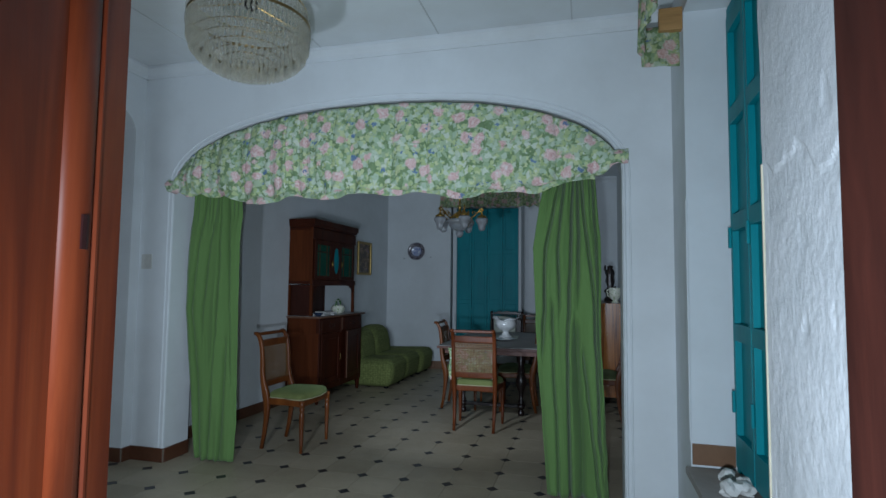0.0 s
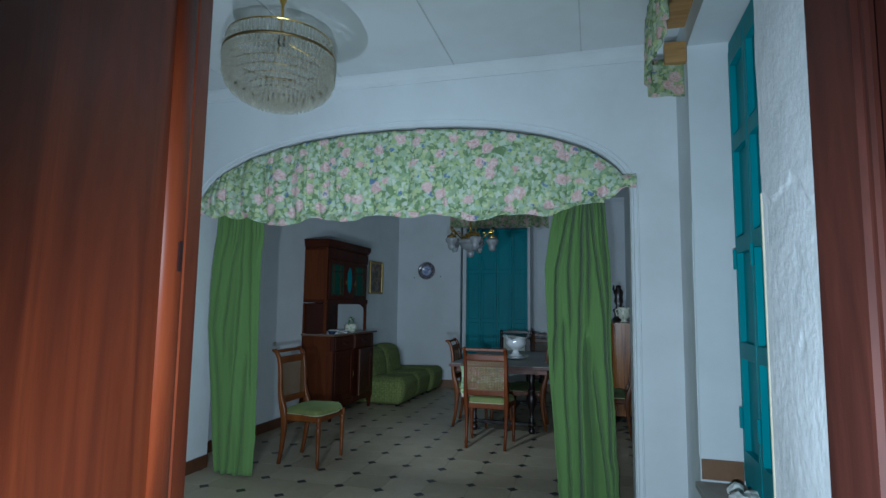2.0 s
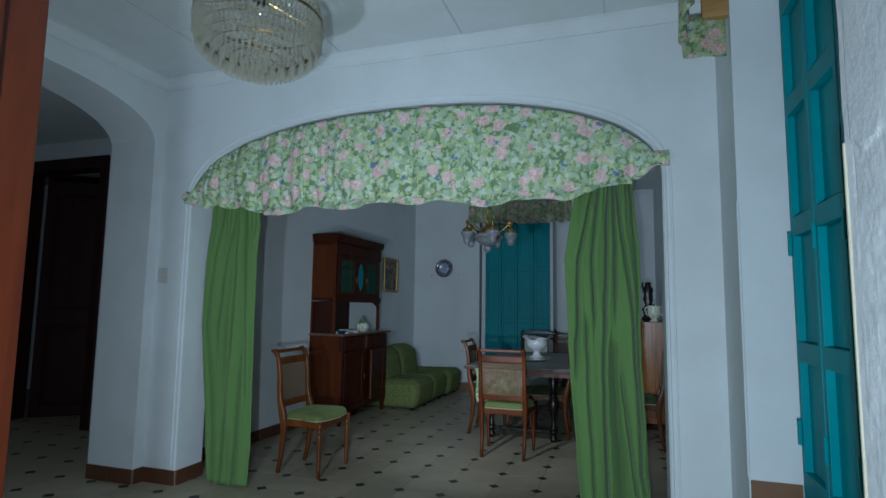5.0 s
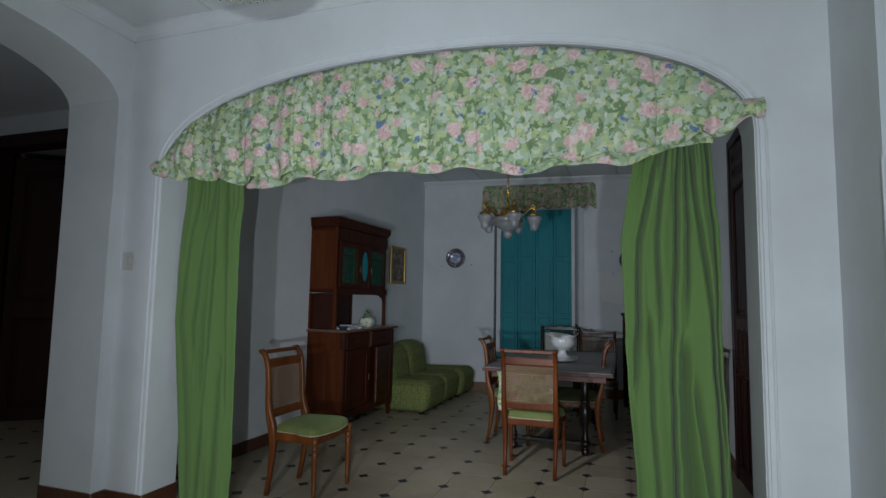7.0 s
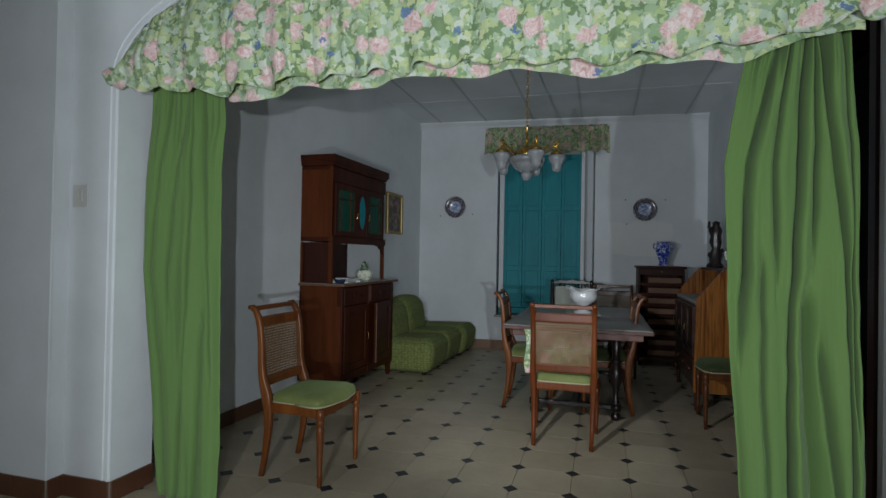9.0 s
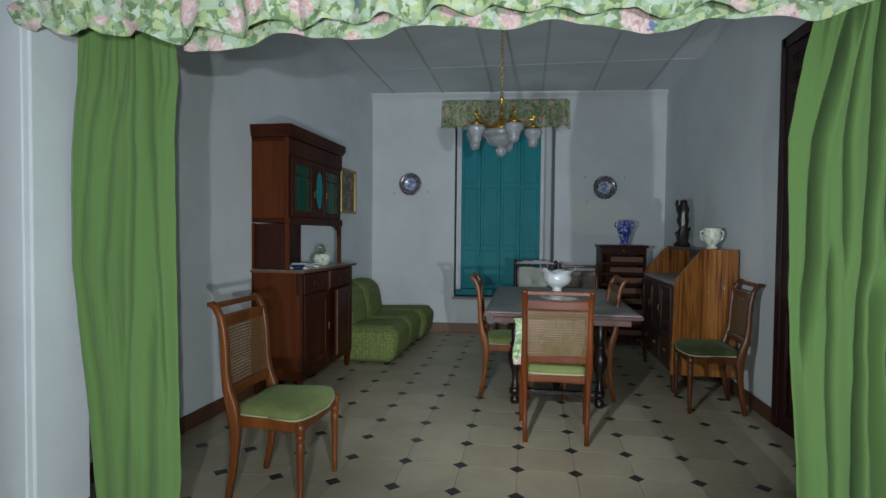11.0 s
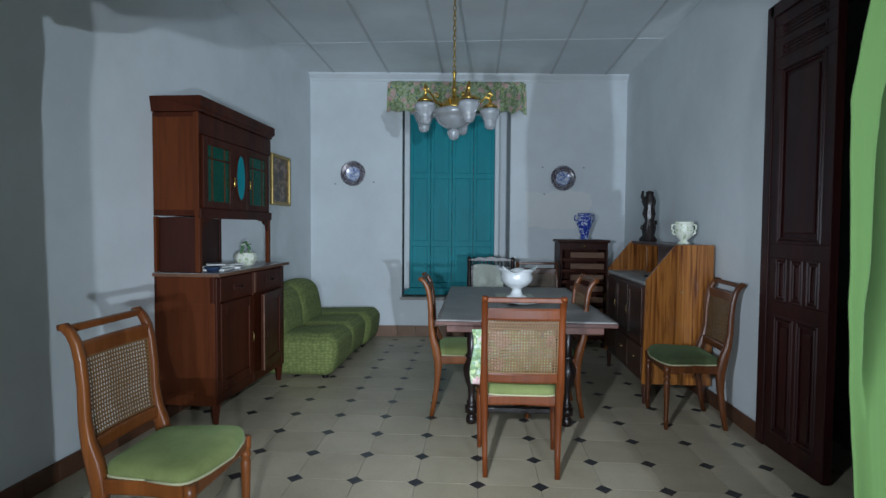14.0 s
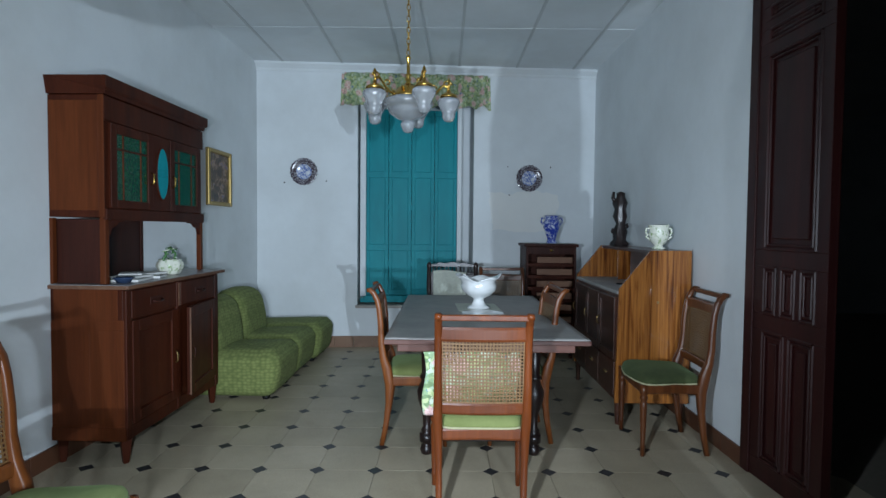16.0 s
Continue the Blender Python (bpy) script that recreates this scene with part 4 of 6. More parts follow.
# ---- chairs ----
def chair(m, wood, cane, velvet, label, group="cane-backed dining chairs"):
    """Faces +y; the origin lies on the floor under the seat's middle."""
    ob = thing("dining_chair", label, "chair", m, group)
    prof = [(-0.200, 0.0), (-0.176, 0.12), (-0.160, 0.25), (-0.155, 0.36), (-0.172, 0.45), (-0.194, 0.52), (-0.205, 0.60), (-0.208, 0.70), (-0.217, 0.79), (-0.229, 0.845), (-0.248, 0.882), (-0.270, 0.903), (-0.288, 0.900)]
    for s in (-1, 1):
        xs = [s * (0.178 + 0.010 * min(1, z / 0.45)) for _, z in prof]
        wid = [0.013, 0.014, 0.016, 0.020, 0.021, 0.019, 0.017, 0.016, 0.016, 0.016, 0.016, 0.016, 0.013]
        dep = [0.014, 0.016, 0.020, 0.028, 0.028, 0.021, 0.018, 0.017, 0.016, 0.016, 0.015, 0.015, 0.011]
        part("leg", sweep([(x, y, z) for x, (y, z) in zip(xs, prof)], wid, dep, 8, None, (1, 0, 0), True), wood, ob, "rear leg sweeping up into the back post", True)
        bm = lathe([(0.010, 0.0), (0.012, 0.004), (0.013, 0.05), (0.016, 0.055), (0.013, 0.065), (0.019, 0.26), (0.020, 0.30), (0.014, 0.312), (0.021, 0.322), (0.021, 0.335), (0.016, 0.345), (0.022, 0.352), (0.022, 0.40), (0.0, 0.40)], s * 0.205, 0.165, 0, 14)
        part("leg", bm, wood, ob, "turned front leg", True)

    def back_y(z):
        return lerp([(z0, y0) for y0, z0 in prof], z)

    def rail(name, z0, z1, t=0.012, curve=0.012):
        bm = bmesh.new()
        n = 8
        pts = []
        for k in range(n + 1):
            x = -0.180 + 0.360 * k / n
            b = -curve * (1 - (x / 0.18) ** 2)
            pts.append((x, b))
        zm = (z0 + z1) / 2
        sweep([(x, back_y(zm) + b, zm) for x, b in pts], t, (z1 - z0) / 2, 8, bm, (0, 1, 0), True)
        part(name, bm, wood, ob, "", False)
    rail("top_rail", 0.882, 0.908, 0.012, 0.0)
    rail("upper_rail", 0.790, 0.852, 0.010)
    rail("lower_rail", 0.475, 0.525, 0.011)
    bm = bmesh.new()
    n = 24
    for k in range(n + 1):
        x = -0.170 + 0.340 * k / n
        b = -0.012 * (1 - (x / 0.18) ** 2)
        sweep([(x, back_y(z) + b, z) for z in (0.52, 0.60, 0.69, 0.795)], 0.0044, 0.0013, 4, bm)
    for k in range(19):
        z = 0.528 + 0.265 * k / 18
        sweep([(x, back_y(z) - 0.012 * (1 - (x / 0.18) ** 2) + 0.001, z) for x in (-0.172, -0.086, 0, 0.086, 0.172)], 0.0013, 0.0042, 4, bm, (0, 1, 0))
    tagged(part("cane_panel", bm, cane, ob, "woven cane back"), kind="stuff")
    # seat frame: four rails
    for p, q in (((-0.20, 0.165), (0.20, 0.165)), ((-0.178, -0.155), (0.178, -0.155)), ((-0.190, -0.155), (-0.207, 0.165)), ((0.190, -0.155), (0.207, 0.165))):
        mid = ((p[0] + q[0]) / 2, (p[1] + q[1]) / 2)
        sidew = (0, 0, 1)
        part("seat_rail", sweep([(p[0], p[1], 0.375), (mid[0] * 1.0, mid[1] + (0.012 if p[1] == q[1] > 0 else 0), 0.380), (q[0], q[1], 0.375)], 0.026, 0.012, 8, None, sidew, True), wood, ob)
    # cushion: domed, with a serpentine front

    def cush(scale, z):
        pts = []
        for k in range(40):
            a = 2 * math.pi * k / 40
            c, s = math.cos(a), math.sin(a)
            c, s = math.copysign(abs(c) ** 0.32, c), math.copysign(abs(s) ** 0.32, s)
            w = 0.186 + 0.044 * ((s + 1) / 2) ** 1.6
            x, y = c * w, 0.012 + s * 0.178
            if s > 0.5:
                y += 0.020 * math.cos(x / w * math.pi * 0.9) * s
            pts.append((x * scale, 0.012 + (y - 0.012) * scale, z))
        return pts
    bm = bmesh.new()
    rows = [(0.97, 0.398), (1.0, 0.408), (1.0, 0.422), (0.965, 0.438), (0.86, 0.450), (0.65, 0.460), (0.35, 0.465), (0.1, 0.466)]
    rings = [[bm.verts.new(p) for p in cush(sc, z)] for sc, z in rows]
    for p, q in zip(rings, rings[1:]):
        for k in range(40):
            j = (k + 1) % 40
            bm.faces.new((p[k], p[j], q[j], q[k]))
    bm.faces.new(rings[0][::-1])
    bm.faces.new(rings[-1])
    seat = part("seat", bm, velvet, ob, "green velvet seat", True)
    pts = cush(1.005, 0.404)
    part("piping", sweep(pts + pts[:1], 0.005, 0.005, 6, None, (0, 0, 1)), PIPING, seat, "", True)
    return ob


chair(pose(-2.42, 3.985, 0, 0, 0, -91), CHAIRWOOD, CANE, VELVET, "honey wooden chair with cane back and light green velvet seat")
chair(pose(-1.105, 4.965, 0, 0, 0, 0), CHAIRRED, CANE, VELVET, "reddish wooden chair with cane back and light green seat")
chair(pose(-1.43, 5.80, 0, 0, 0, -88), CHAIRWOOD, CANE, VELVET, "honey wooden chair with light green seat, drawn up to the table")
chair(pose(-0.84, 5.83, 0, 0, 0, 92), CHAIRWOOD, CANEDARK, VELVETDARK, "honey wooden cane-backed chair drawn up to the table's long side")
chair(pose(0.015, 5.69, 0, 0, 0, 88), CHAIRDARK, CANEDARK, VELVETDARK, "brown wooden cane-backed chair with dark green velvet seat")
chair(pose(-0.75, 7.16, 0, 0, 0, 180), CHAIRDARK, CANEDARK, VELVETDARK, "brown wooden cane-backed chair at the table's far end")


def throw(u, v):
    # cloth hung over the chair back and down to the seat, on the table side
    x = -0.250 + 0.41 * u
    z = 0.73 - 0.30 * v + 0.02 * u * (1 if v > 0.9 else 0)
    return (x + 0.01 * math.sin(v * 6), -0.165 + 0.085 * v + 0.008 * math.sin(u * 14 + v * 3), z)


ob = tagged(part("floral_cloth", sheet(throw, 30, 24, 0.004), FLORAL, None, "", True), "folded floral cloth hanging inside the chair back", "cloth")
ob.matrix_basis = pose(-1.105, 4.965, 0)


def carved_chair(m):
    ob = thing("carved_chair", "black carved wooden chair with a turned spindle crest", "chair", m)
    for s in (-1, 1):
        part("leg", lathe([(0.018, 0), (0.022, 0.05), (0.016, 0.10), (0.024, 0.2), (0.018, 0.3), (0.026, 0.40), (0.022, 0.46), (0.016, 0.55), (0.024, 0.7), (0.02, 0.90), (0.026, 0.92), (0.012, 0.945), (0, 0.95)], s * 0.215, -0.19, 0, 12), BLACKWOOD, ob, "", True)
        part("leg", lathe([(0.018, 0), (0.022, 0.05), (0.016, 0.10), (0.024, 0.2), (0.018, 0.3), (0.026, 0.40), (0, 0.40)], s * 0.215, 0.19, 0, 12), BLACKWOOD, ob, "", True)
        part("seat_rail", sweep([(s * 0.215, -0.19, 0.38), (s * 0.215, 0.19, 0.38)], 0.025, 0.013, 8, None, (0, 0, 1), True), BLACKWOOD, ob)
    bm = box(-0.235, 0.235, -0.21, 0.21, 0.40, 0.44, 0.01)
    part("seat", bm, BLACKWOOD, ob)
    bm = bmesh.new()
    prof = [(-0.225, 0.905), (-0.225, 0.925), (-0.15, 0.935), (-0.12, 0.948), (-0.06, 0.94), (0, 0.955), (0.06, 0.94), (0.12, 0.948), (0.15, 0.935), (0.225, 0.925), (0.225, 0.905)]
    prism([(x, -0.205, z) for x, z in prof], (0, 0.03, 0), bm, 0.003)
    part("crest", bm, BLACKWOOD, ob)
    part("back_rail", box(-0.21, 0.21, -0.202, -0.178, 0.835, 0.855, 0.004), BLACKWOOD, ob)
    part("back_rail", box(-0.21, 0.21, -0.202, -0.178, 0.52, 0.56, 0.004), BLACKWOOD, ob)
    for k in range(11):
        x = -0.18 + 0.036 * k
        part("spindle", lathe([(0.006, 0), (0.009, 0.012), (0.006, 0.025), (0.008, 0.04), (0.006, 0.055)], x, -0.19, 0.85, 8), BLACKWOOD, ob, "", True)
    part("back_panel", box(-0.20, 0.20, -0.196, -0.184, 0.56, 0.835, 0.004), BLACKWOOD, ob)
    return ob


carved_chair(pose(-1.20, 7.33, 0, 0, 0, 178))
tagged(part("linen_cloth", sheet(lambda u, v: (-1.40 + 0.30 * u, 7.475 - 0.015 * math.sin(u * 7) + 0.004, 0.87 - 0.25 * v + 0.01 * math.sin(u * 5)), 20, 12, 0.004), LACE, None, "", True), "pale embroidered linen hung on the carved chair", "cloth").matrix_basis = pose(0.03, -0.005, 0)

# ---- dining table ----
TX0, TX1, TY0, TY1, TZ = -1.57, -0.53, 5.20, 7.02, 0.705
tb = thing("dining_table", "long dark wooden table with turned legs and a grey cover", "table")
bm = box(TX0, TX1, TY0, TY1, TZ - 0.030, TZ - 0.006, 0.003)
part("tabletop", bm, TABLEDGE, tb, "wooden top with a worn reddish edge")
bm = sheet(lambda u, v: (TX0 + 0.004 + (TX1 - TX0 - 0.008) * u, TY0 + 0.004 + (TY1 - TY0 - 0.008) * v, TZ - 0.005 + 0.0015 * noise.noise(Vector((u * 7, v * 11, 0)))), 30, 40, 0.004)
part("cover", bm, TABLETOP, tb, "worn grey oilcloth cover", True)
for x0, x1, y0, y1 in ((TX0 + 0.06, TX1 - 0.06, TY0 + 0.09, TY0 + 0.115), (TX0 + 0.06, TX1 - 0.06, TY1 - 0.115, TY1 - 0.09), (TX0 + 0.06, TX0 + 0.085, TY0 + 0.115, TY1 - 0.115), (TX1 - 0.085, TX1 - 0.06, TY0 + 0.115, TY1 - 0.115)):
    part("apron", box(x0, x1, y0, y1, TZ - 0.085, TZ - 0.03, 0.003), BLACKWOOD if x1 - x0 < 0.1 else TABLEDGE, tb)
LEG = [(0.012, 0.0), (0.030, 0.008), (0.036, 0.03), (0.030, 0.055), (0.018, 0.062), (0.028, 0.07), (0.028, 0.075), (0.040, 0.076), (0.040, 0.12), (0.022, 0.122), (0.032, 0.14), (0.020, 0.16), (0.024, 0.23), (0.050, 0.31), (0.055, 0.36), (0.030, 0.42), (0.040, 0.43), (0.040, 0.445), (0.028, 0.455), (0.034, 0.58), (0.030, 0.65), (0.03, 0.675)]
for x in (-1.36, -0.765):
    for y in (5.49, 6.72):
        part("leg", lathe(LEG, x, y, 0, 18), BLACKWOOD, tb, "", True)
for y in (5.49, 6.72):
    part("stretcher", box(-1.33, -0.795, y - 0.025, y + 0.025, 0.082, 0.115, 0.006), BLACKWOOD, tb)
part("stretcher", box(-1.085, -1.035, 5.515, 6.695, 0.084, 0.113, 0.006), BLACKWOOD, tb)

tu = thing("tureen", "white porcelain footed tureen with a scalloped rim", "tureen", pose(-1.03, 6.24, TZ + 0.0046) @ Matrix.Scale(1.1, 4))
scallop = lambda k, a: 0.05 * math.sin(5 * a) * max(0, k - 7) / 4 + (0.08 * abs(math.cos(a)) ** 6 if k > 9 else 0)
bm = lathe([(0.0, 0.0), (0.072, 0.0), (0.070, 0.012), (0.045, 0.022), (0.032, 0.05), (0.036, 0.065), (0.075, 0.085), (0.105, 0.115), (0.112, 0.145), (0.104, 0.165), (0.112, 0.185), (0.132, 0.200), (0.126, 0.200), (0.100, 0.180), (0.095, 0.14), (0.06, 0.10), (0, 0.095)], 0, 0, 0, 48, None, scallop)
for v in bm.verts:
    if v.co.z > 0.16:
        a = math.atan2(v.co.y, v.co.x)
        v.co.z += (v.co.z - 0.16) * (0.25 * math.sin(5 * a + 0.8) + 0.30 * math.cos(2 * a))
part("bowl", bm, PORCELAIN, tu, "", True)
part("ladle", sweep([(-0.02, -0.02, 0.13), (-0.07, -0.03, 0.19), (-0.10, -0.035, 0.213), (-0.118, -0.036, 0.208)], 0.009, 0.005, 8), PORCELAIN, tu, "", True)
bm = lathe([(0, 0), (0.10, 0.0), (0.135, 0.010), (0.140, 0.014), (0.132, 0.013), (0.10, 0.005), (0, 0.004)], -1.02, 5.955, TZ + 0.003, 40)
tagged(part("serving_plate", bm, PORCELAIN, None, "", True), "white round porcelain serving plate beside the tureen", "plate")
tagged(part("table_mat", sheet(lambda u, v: (-1.17 + 0.29 * u - 0.02 * v, 6.11 + 0.38 * v, TZ + 0.0022 + 0.0004 * math.sin(u * 9)), 14, 14, 0.0012), LACE), "pale square linen mat on the table", "mat")

# ---- sideboard against the left wall ----
CB = thing("sideboard", "mahogany sideboard with glazed upper cupboard and grey marble top", "sideboard", along(-2.912, 5.305, -2.882, 6.37))
# local frame: x along its front, y into its depth, z up
W, DPT = 1.065, 0.42
body = part("body", join(box(0.0, W, 0.022, DPT, 0.13, 0.925, 0.004), bmesh.new()), CABWOOD, CB)
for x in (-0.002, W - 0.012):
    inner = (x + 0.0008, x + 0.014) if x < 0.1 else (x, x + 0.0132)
    part("side_panel", box(*inner, 0.05, DPT - 0.03, 0.18, 0.925, 0.001), CABSIDE, body, "lighter panelled side")
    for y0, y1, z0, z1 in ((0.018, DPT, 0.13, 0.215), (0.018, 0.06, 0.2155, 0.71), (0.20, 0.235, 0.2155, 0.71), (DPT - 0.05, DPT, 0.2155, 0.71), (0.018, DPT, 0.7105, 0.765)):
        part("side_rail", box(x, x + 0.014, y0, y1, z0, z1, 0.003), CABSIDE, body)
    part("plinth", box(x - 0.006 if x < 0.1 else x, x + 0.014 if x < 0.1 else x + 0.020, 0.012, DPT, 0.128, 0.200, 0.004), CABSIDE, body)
for x in (0.0, 0.505, W - 0.045):
    part("pilaster", box(x, x + 0.045, 0.004, 0.024, 0.13, 0.92, 0.005), CABWOOD, body)
part("drawer_divider", box(0.517, 0.533, -0.001, 0.0035, 0.77, 0.91, 0.001), TANEDGE, body, "bare worn edge")
part("plinth_rail", box(0.045, W - 0.045, 0.008, 0.024, 0.13, 0.20, 0.004), CABWOOD, body)
for x in (0.02, W - 0.045):
    for y in (0.03, DPT - 0.05):
        part("foot", lathe([(0.016, 0), (0.020, 0.005), (0.034, 0.12), (0.034, 0.135)], x + 0.015, y + 0.01, 0, 4), CABWOOD, CB)
for k, (a, b) in enumerate(((0.05, 0.50), (0.555, W - 0.05))):
    dr = part("drawer", box(a, b, 0.004, 0.03, 0.765, 0.915, 0.006), CABWOOD, CB)
    bm = sweep([((a + b) / 2 - 0.045, -0.004, 0.84), ((a + b) / 2 - 0.04, -0.014, 0.835), ((a + b) / 2, -0.020, 0.828), ((a + b) / 2 + 0.04, -0.014, 0.835), ((a + b) / 2 + 0.045, -0.004, 0.84)], 0.006, 0.006, 8, None, (0, 0, 1))
    part("handle", bm, CABDARK, dr, "dark wooden pull", True)
    part("handle_plate", box((a + b) / 2 - 0.06, (a + b) / 2 + 0.06, -0.0005, 0.005, 0.82, 0.86, 0.002), CABDARK, dr)
for k, (a, b) in enumerate(((0.05, 0.50), (0.555, W - 0.05))):
    bm = box(a, b, 0.010, 0.028, 0.205, 0.755, 0.002)
    for x0, x1, z0, z1 in ((a, a + 0.06, 0.205, 0.755), (b - 0.06, b, 0.205, 0.755), (a + 0.06, b - 0.06, 0.205, 0.265), (a + 0.06, b - 0.06, 0.69, 0.755)):
        box(x0, x1, 0.0, 0.014, z0, z1, 0.004, bm)
    door = part("door", bm, CABWOOD, CB)
    hx = b - 0.03 if k == 0 else a + 0.025
    part("handle", sweep([(hx, -0.003, 0.43), (hx, -0.016, 0.445), (hx, -0.016, 0.49), (hx, -0.003, 0.505)], 0.005, 0.004, 8), DULLBRASS if k == 0 else CABDARK, door, "small worn handle", True)
    if k == 1:
        part("worn_edge", box(a - 0.004, a - 0.0005, -0.001, 0.009, 0.207, 0.753, 0.001), TANEDGE, door, "bare worn edge")
        door.matrix_basis = Matrix.Translation((b, 0.0, 0)) @ pose(0, 0, 0, 0, 0, 7) @ Matrix.Translation((-b, 0, 0))
top = part("marble_top", box(-0.015, W + 0.065, -0.012, DPT + 0.02, 0.930, 0.950, 0.005), MARBLE, CB, "grey marble slab with a worn edge")
part("top_edge", box(-0.018, W + 0.068, -0.018, -0.0125, 0.927, 0.947, 0.002), TANEDGE, CB, "worn tan wooden edge")
part("top_edge", box(-0.020, -0.0155, -0.012, DPT + 0.018, 0.927, 0.947, 0.002), TANEDGE, CB, "worn tan wooden edge")
# upper cupboard on posts
UY = 0.11
for x in (0.0, W - 0.035):
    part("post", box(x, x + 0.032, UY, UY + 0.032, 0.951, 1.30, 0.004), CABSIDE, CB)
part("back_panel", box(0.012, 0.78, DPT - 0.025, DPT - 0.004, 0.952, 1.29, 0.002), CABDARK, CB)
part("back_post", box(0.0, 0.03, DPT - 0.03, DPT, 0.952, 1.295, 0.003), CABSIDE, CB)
part("back_post", box(0.78, 0.81, DPT - 0.03, DPT, 0.952, 1.295, 0.003), CABWOOD, CB)
# added dark sheet fills the open near end, for the dark recess inside
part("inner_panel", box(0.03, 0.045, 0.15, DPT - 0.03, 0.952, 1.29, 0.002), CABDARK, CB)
up = part("upper_body", box(0.002, W - 0.002, UY + 0.010, DPT, 1.30, 1.93, 0.004), CABWOOD, CB)
part("side_panel", box(-0.003, 0.004, UY + 0.03, DPT - 0.02, 1.335, 1.90, 0.002), CABSIDE, up, "lighter side of the upper cupboard")
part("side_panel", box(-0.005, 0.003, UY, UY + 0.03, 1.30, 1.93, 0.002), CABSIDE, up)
bm = prism([(0, UY - 0.022, 1.955), (0, UY - 0.028, 1.965), (0, UY - 0.028, 2.022), (0, DPT, 2.022), (0, DPT, 1.932), (0, UY - 0.010, 1.932), (0, UY - 0.014, 1.95)], (W + 0.05, 0, 0))
for v in bm.verts:
    v.co.x -= 0.025
    if v.co.z < 1.96:
        v.co.x = min(max(v.co.x, -0.008), W + 0.008)
part("cornice", bm, CABWOOD, CB, "stepped cornice")
part("frieze", box(0.0, W, UY - 0.004, UY + 0.012, 1.80, 1.925, 0.003), CABWOOD, up)
part("bottom_rail", box(0.0, W, UY - 0.010, UY + 0.014, 1.285, 1.345, 0.004), CABWOOD, up)
for s, x in ((1, 0.032), (-1, W - 0.035)):
    pts = [(x, 1.288), (x, 1.20), (x + s * 0.02, 1.215), (x + s * 0.03, 1.245), (x + s * 0.07, 1.255), (x + s * 0.09, 1.275), (x + s * 0.15, 1.28), (x + s * 0.16, 1.288)]
    bm = bmesh.new()
    prism([(a, UY + 0.004, b) for a, b in pts], (0, 0.018, 0), bm)
    part("bracket", bm, CABWOOD, CB, "scrolled bracket under the cupboard")
for k, (a, b) in enumerate(((0.045, 0.435), (0.63, W - 0.045))):
    bm = bmesh.new()
    for x0, x1, z0, z1 in ((a, a + 0.05, 1.35, 1.795), (b - 0.05, b, 1.35, 1.795), (a + 0.05, b - 0.05, 1.35, 1.395), (a + 0.05, b - 0.05, 1.745, 1.795)):
        box(x0, x1, UY - 0.008, UY + 0.012, z0, z1, 0.004, bm)
    door = part("glass_door", bm, CABWOOD, CB)
    part("pane", box(a + 0.045, b - 0.045, UY + 0.002, UY + 0.008, 1.39, 1.75), GREENGLASS, door, "bottle green ribbed glass")
    ww = b - a - 0.10
    for fx in (0.22, 0.78):
        part("glazing_bar", box(a + 0.05 + ww * fx - 0.005, a + 0.05 + ww * fx + 0.005, UY - 0.002, UY + 0.006, 1.395, 1.745, 0.002), CABSIDE, door)
    part("glazing_bar", box(a + 0.05, b - 0.05, UY - 0.0026, UY + 0.006, 1.66, 1.671, 0.002), CABWOOD, door)
    hx = b - 0.022 if k == 0 else a + 0.022
    part("handle", sweep([(hx, UY - 0.008, 1.50), (hx, UY - 0.024, 1.51), (hx, UY - 0.024, 1.56), (hx, UY - 0.008, 1.57)], 0.007, 0.005, 8), BRASS, door, "brass handle", True)
mid = part("mirror_panel", box(0.437, 0.628, UY - 0.006, UY + 0.012, 1.35, 1.795, 0.003), CABWOOD, CB)
bm = bmesh.new()
ring = [(0.5325 + 0.062 * math.cos(2 * math.pi * k / 40), UY - 0.0075, 1.575 + 0.155 * math.sin(2 * math.pi * k / 40)) for k in range(40)]
prism(ring, (0, -0.004, 0), bm)
part("mirror", bm, MIRROR, mid, "oval mirror")
part("mirror_rim", sweep(ring + ring[:1], 0.005, 0.005, 6, None, (0, 1, 0)), CABWOOD, mid, "", True)

# things on the marble top
TOPZ = 0.951


def on_top(lx, ly, z=TOPZ, rz=0):
    return CB.matrix_basis @ pose(lx, ly, z, 0, 0, rz)


for k, (lx, ly, a, b, h, r) in enumerate(((0.24, 0.12, 0.20, 0.15, 0.012, 8), (0.30, 0.16, 0.19, 0.14, 0.010, -6), (0.42, 0.10, 0.15, 0.11, 0.014, 15), (0.36, 0.20, 0.16, 0.12, 0.009, 28), (0.50, 0.16, 0.14, 0.10, 0.010, -20))):
    z = TOPZ + (0, 0.0125, 0, 0.0235, 0.0145)[k]
    ob = tagged(part("papers", box(-a / 2, a / 2, -b / 2, b / 2, 0, h, 0.002), PAPER), "small stack of white papers on the marble top", "papers", "papers on the sideboard")
    ob.matrix_basis = on_top(lx, ly, z, r)
ob = tagged(part("dish", lathe([(0, 0), (0.03, 0), (0.05, 0.025), (0.053, 0.03), (0.047, 0.028), (0.03, 0.008), (0, 0.006)], 0, 0, 0, 24), plain("blue_glaze", (0.03, 0.05, 0.10), 0.2), None, "", True), "small dark blue dish on the marble top", "dish")
ob.matrix_basis = on_top(0.10, 0.08)
jg = thing("basket_pot", "white and green ceramic basket with a leafy arched handle", "pot", on_top(0.66, 0.13))
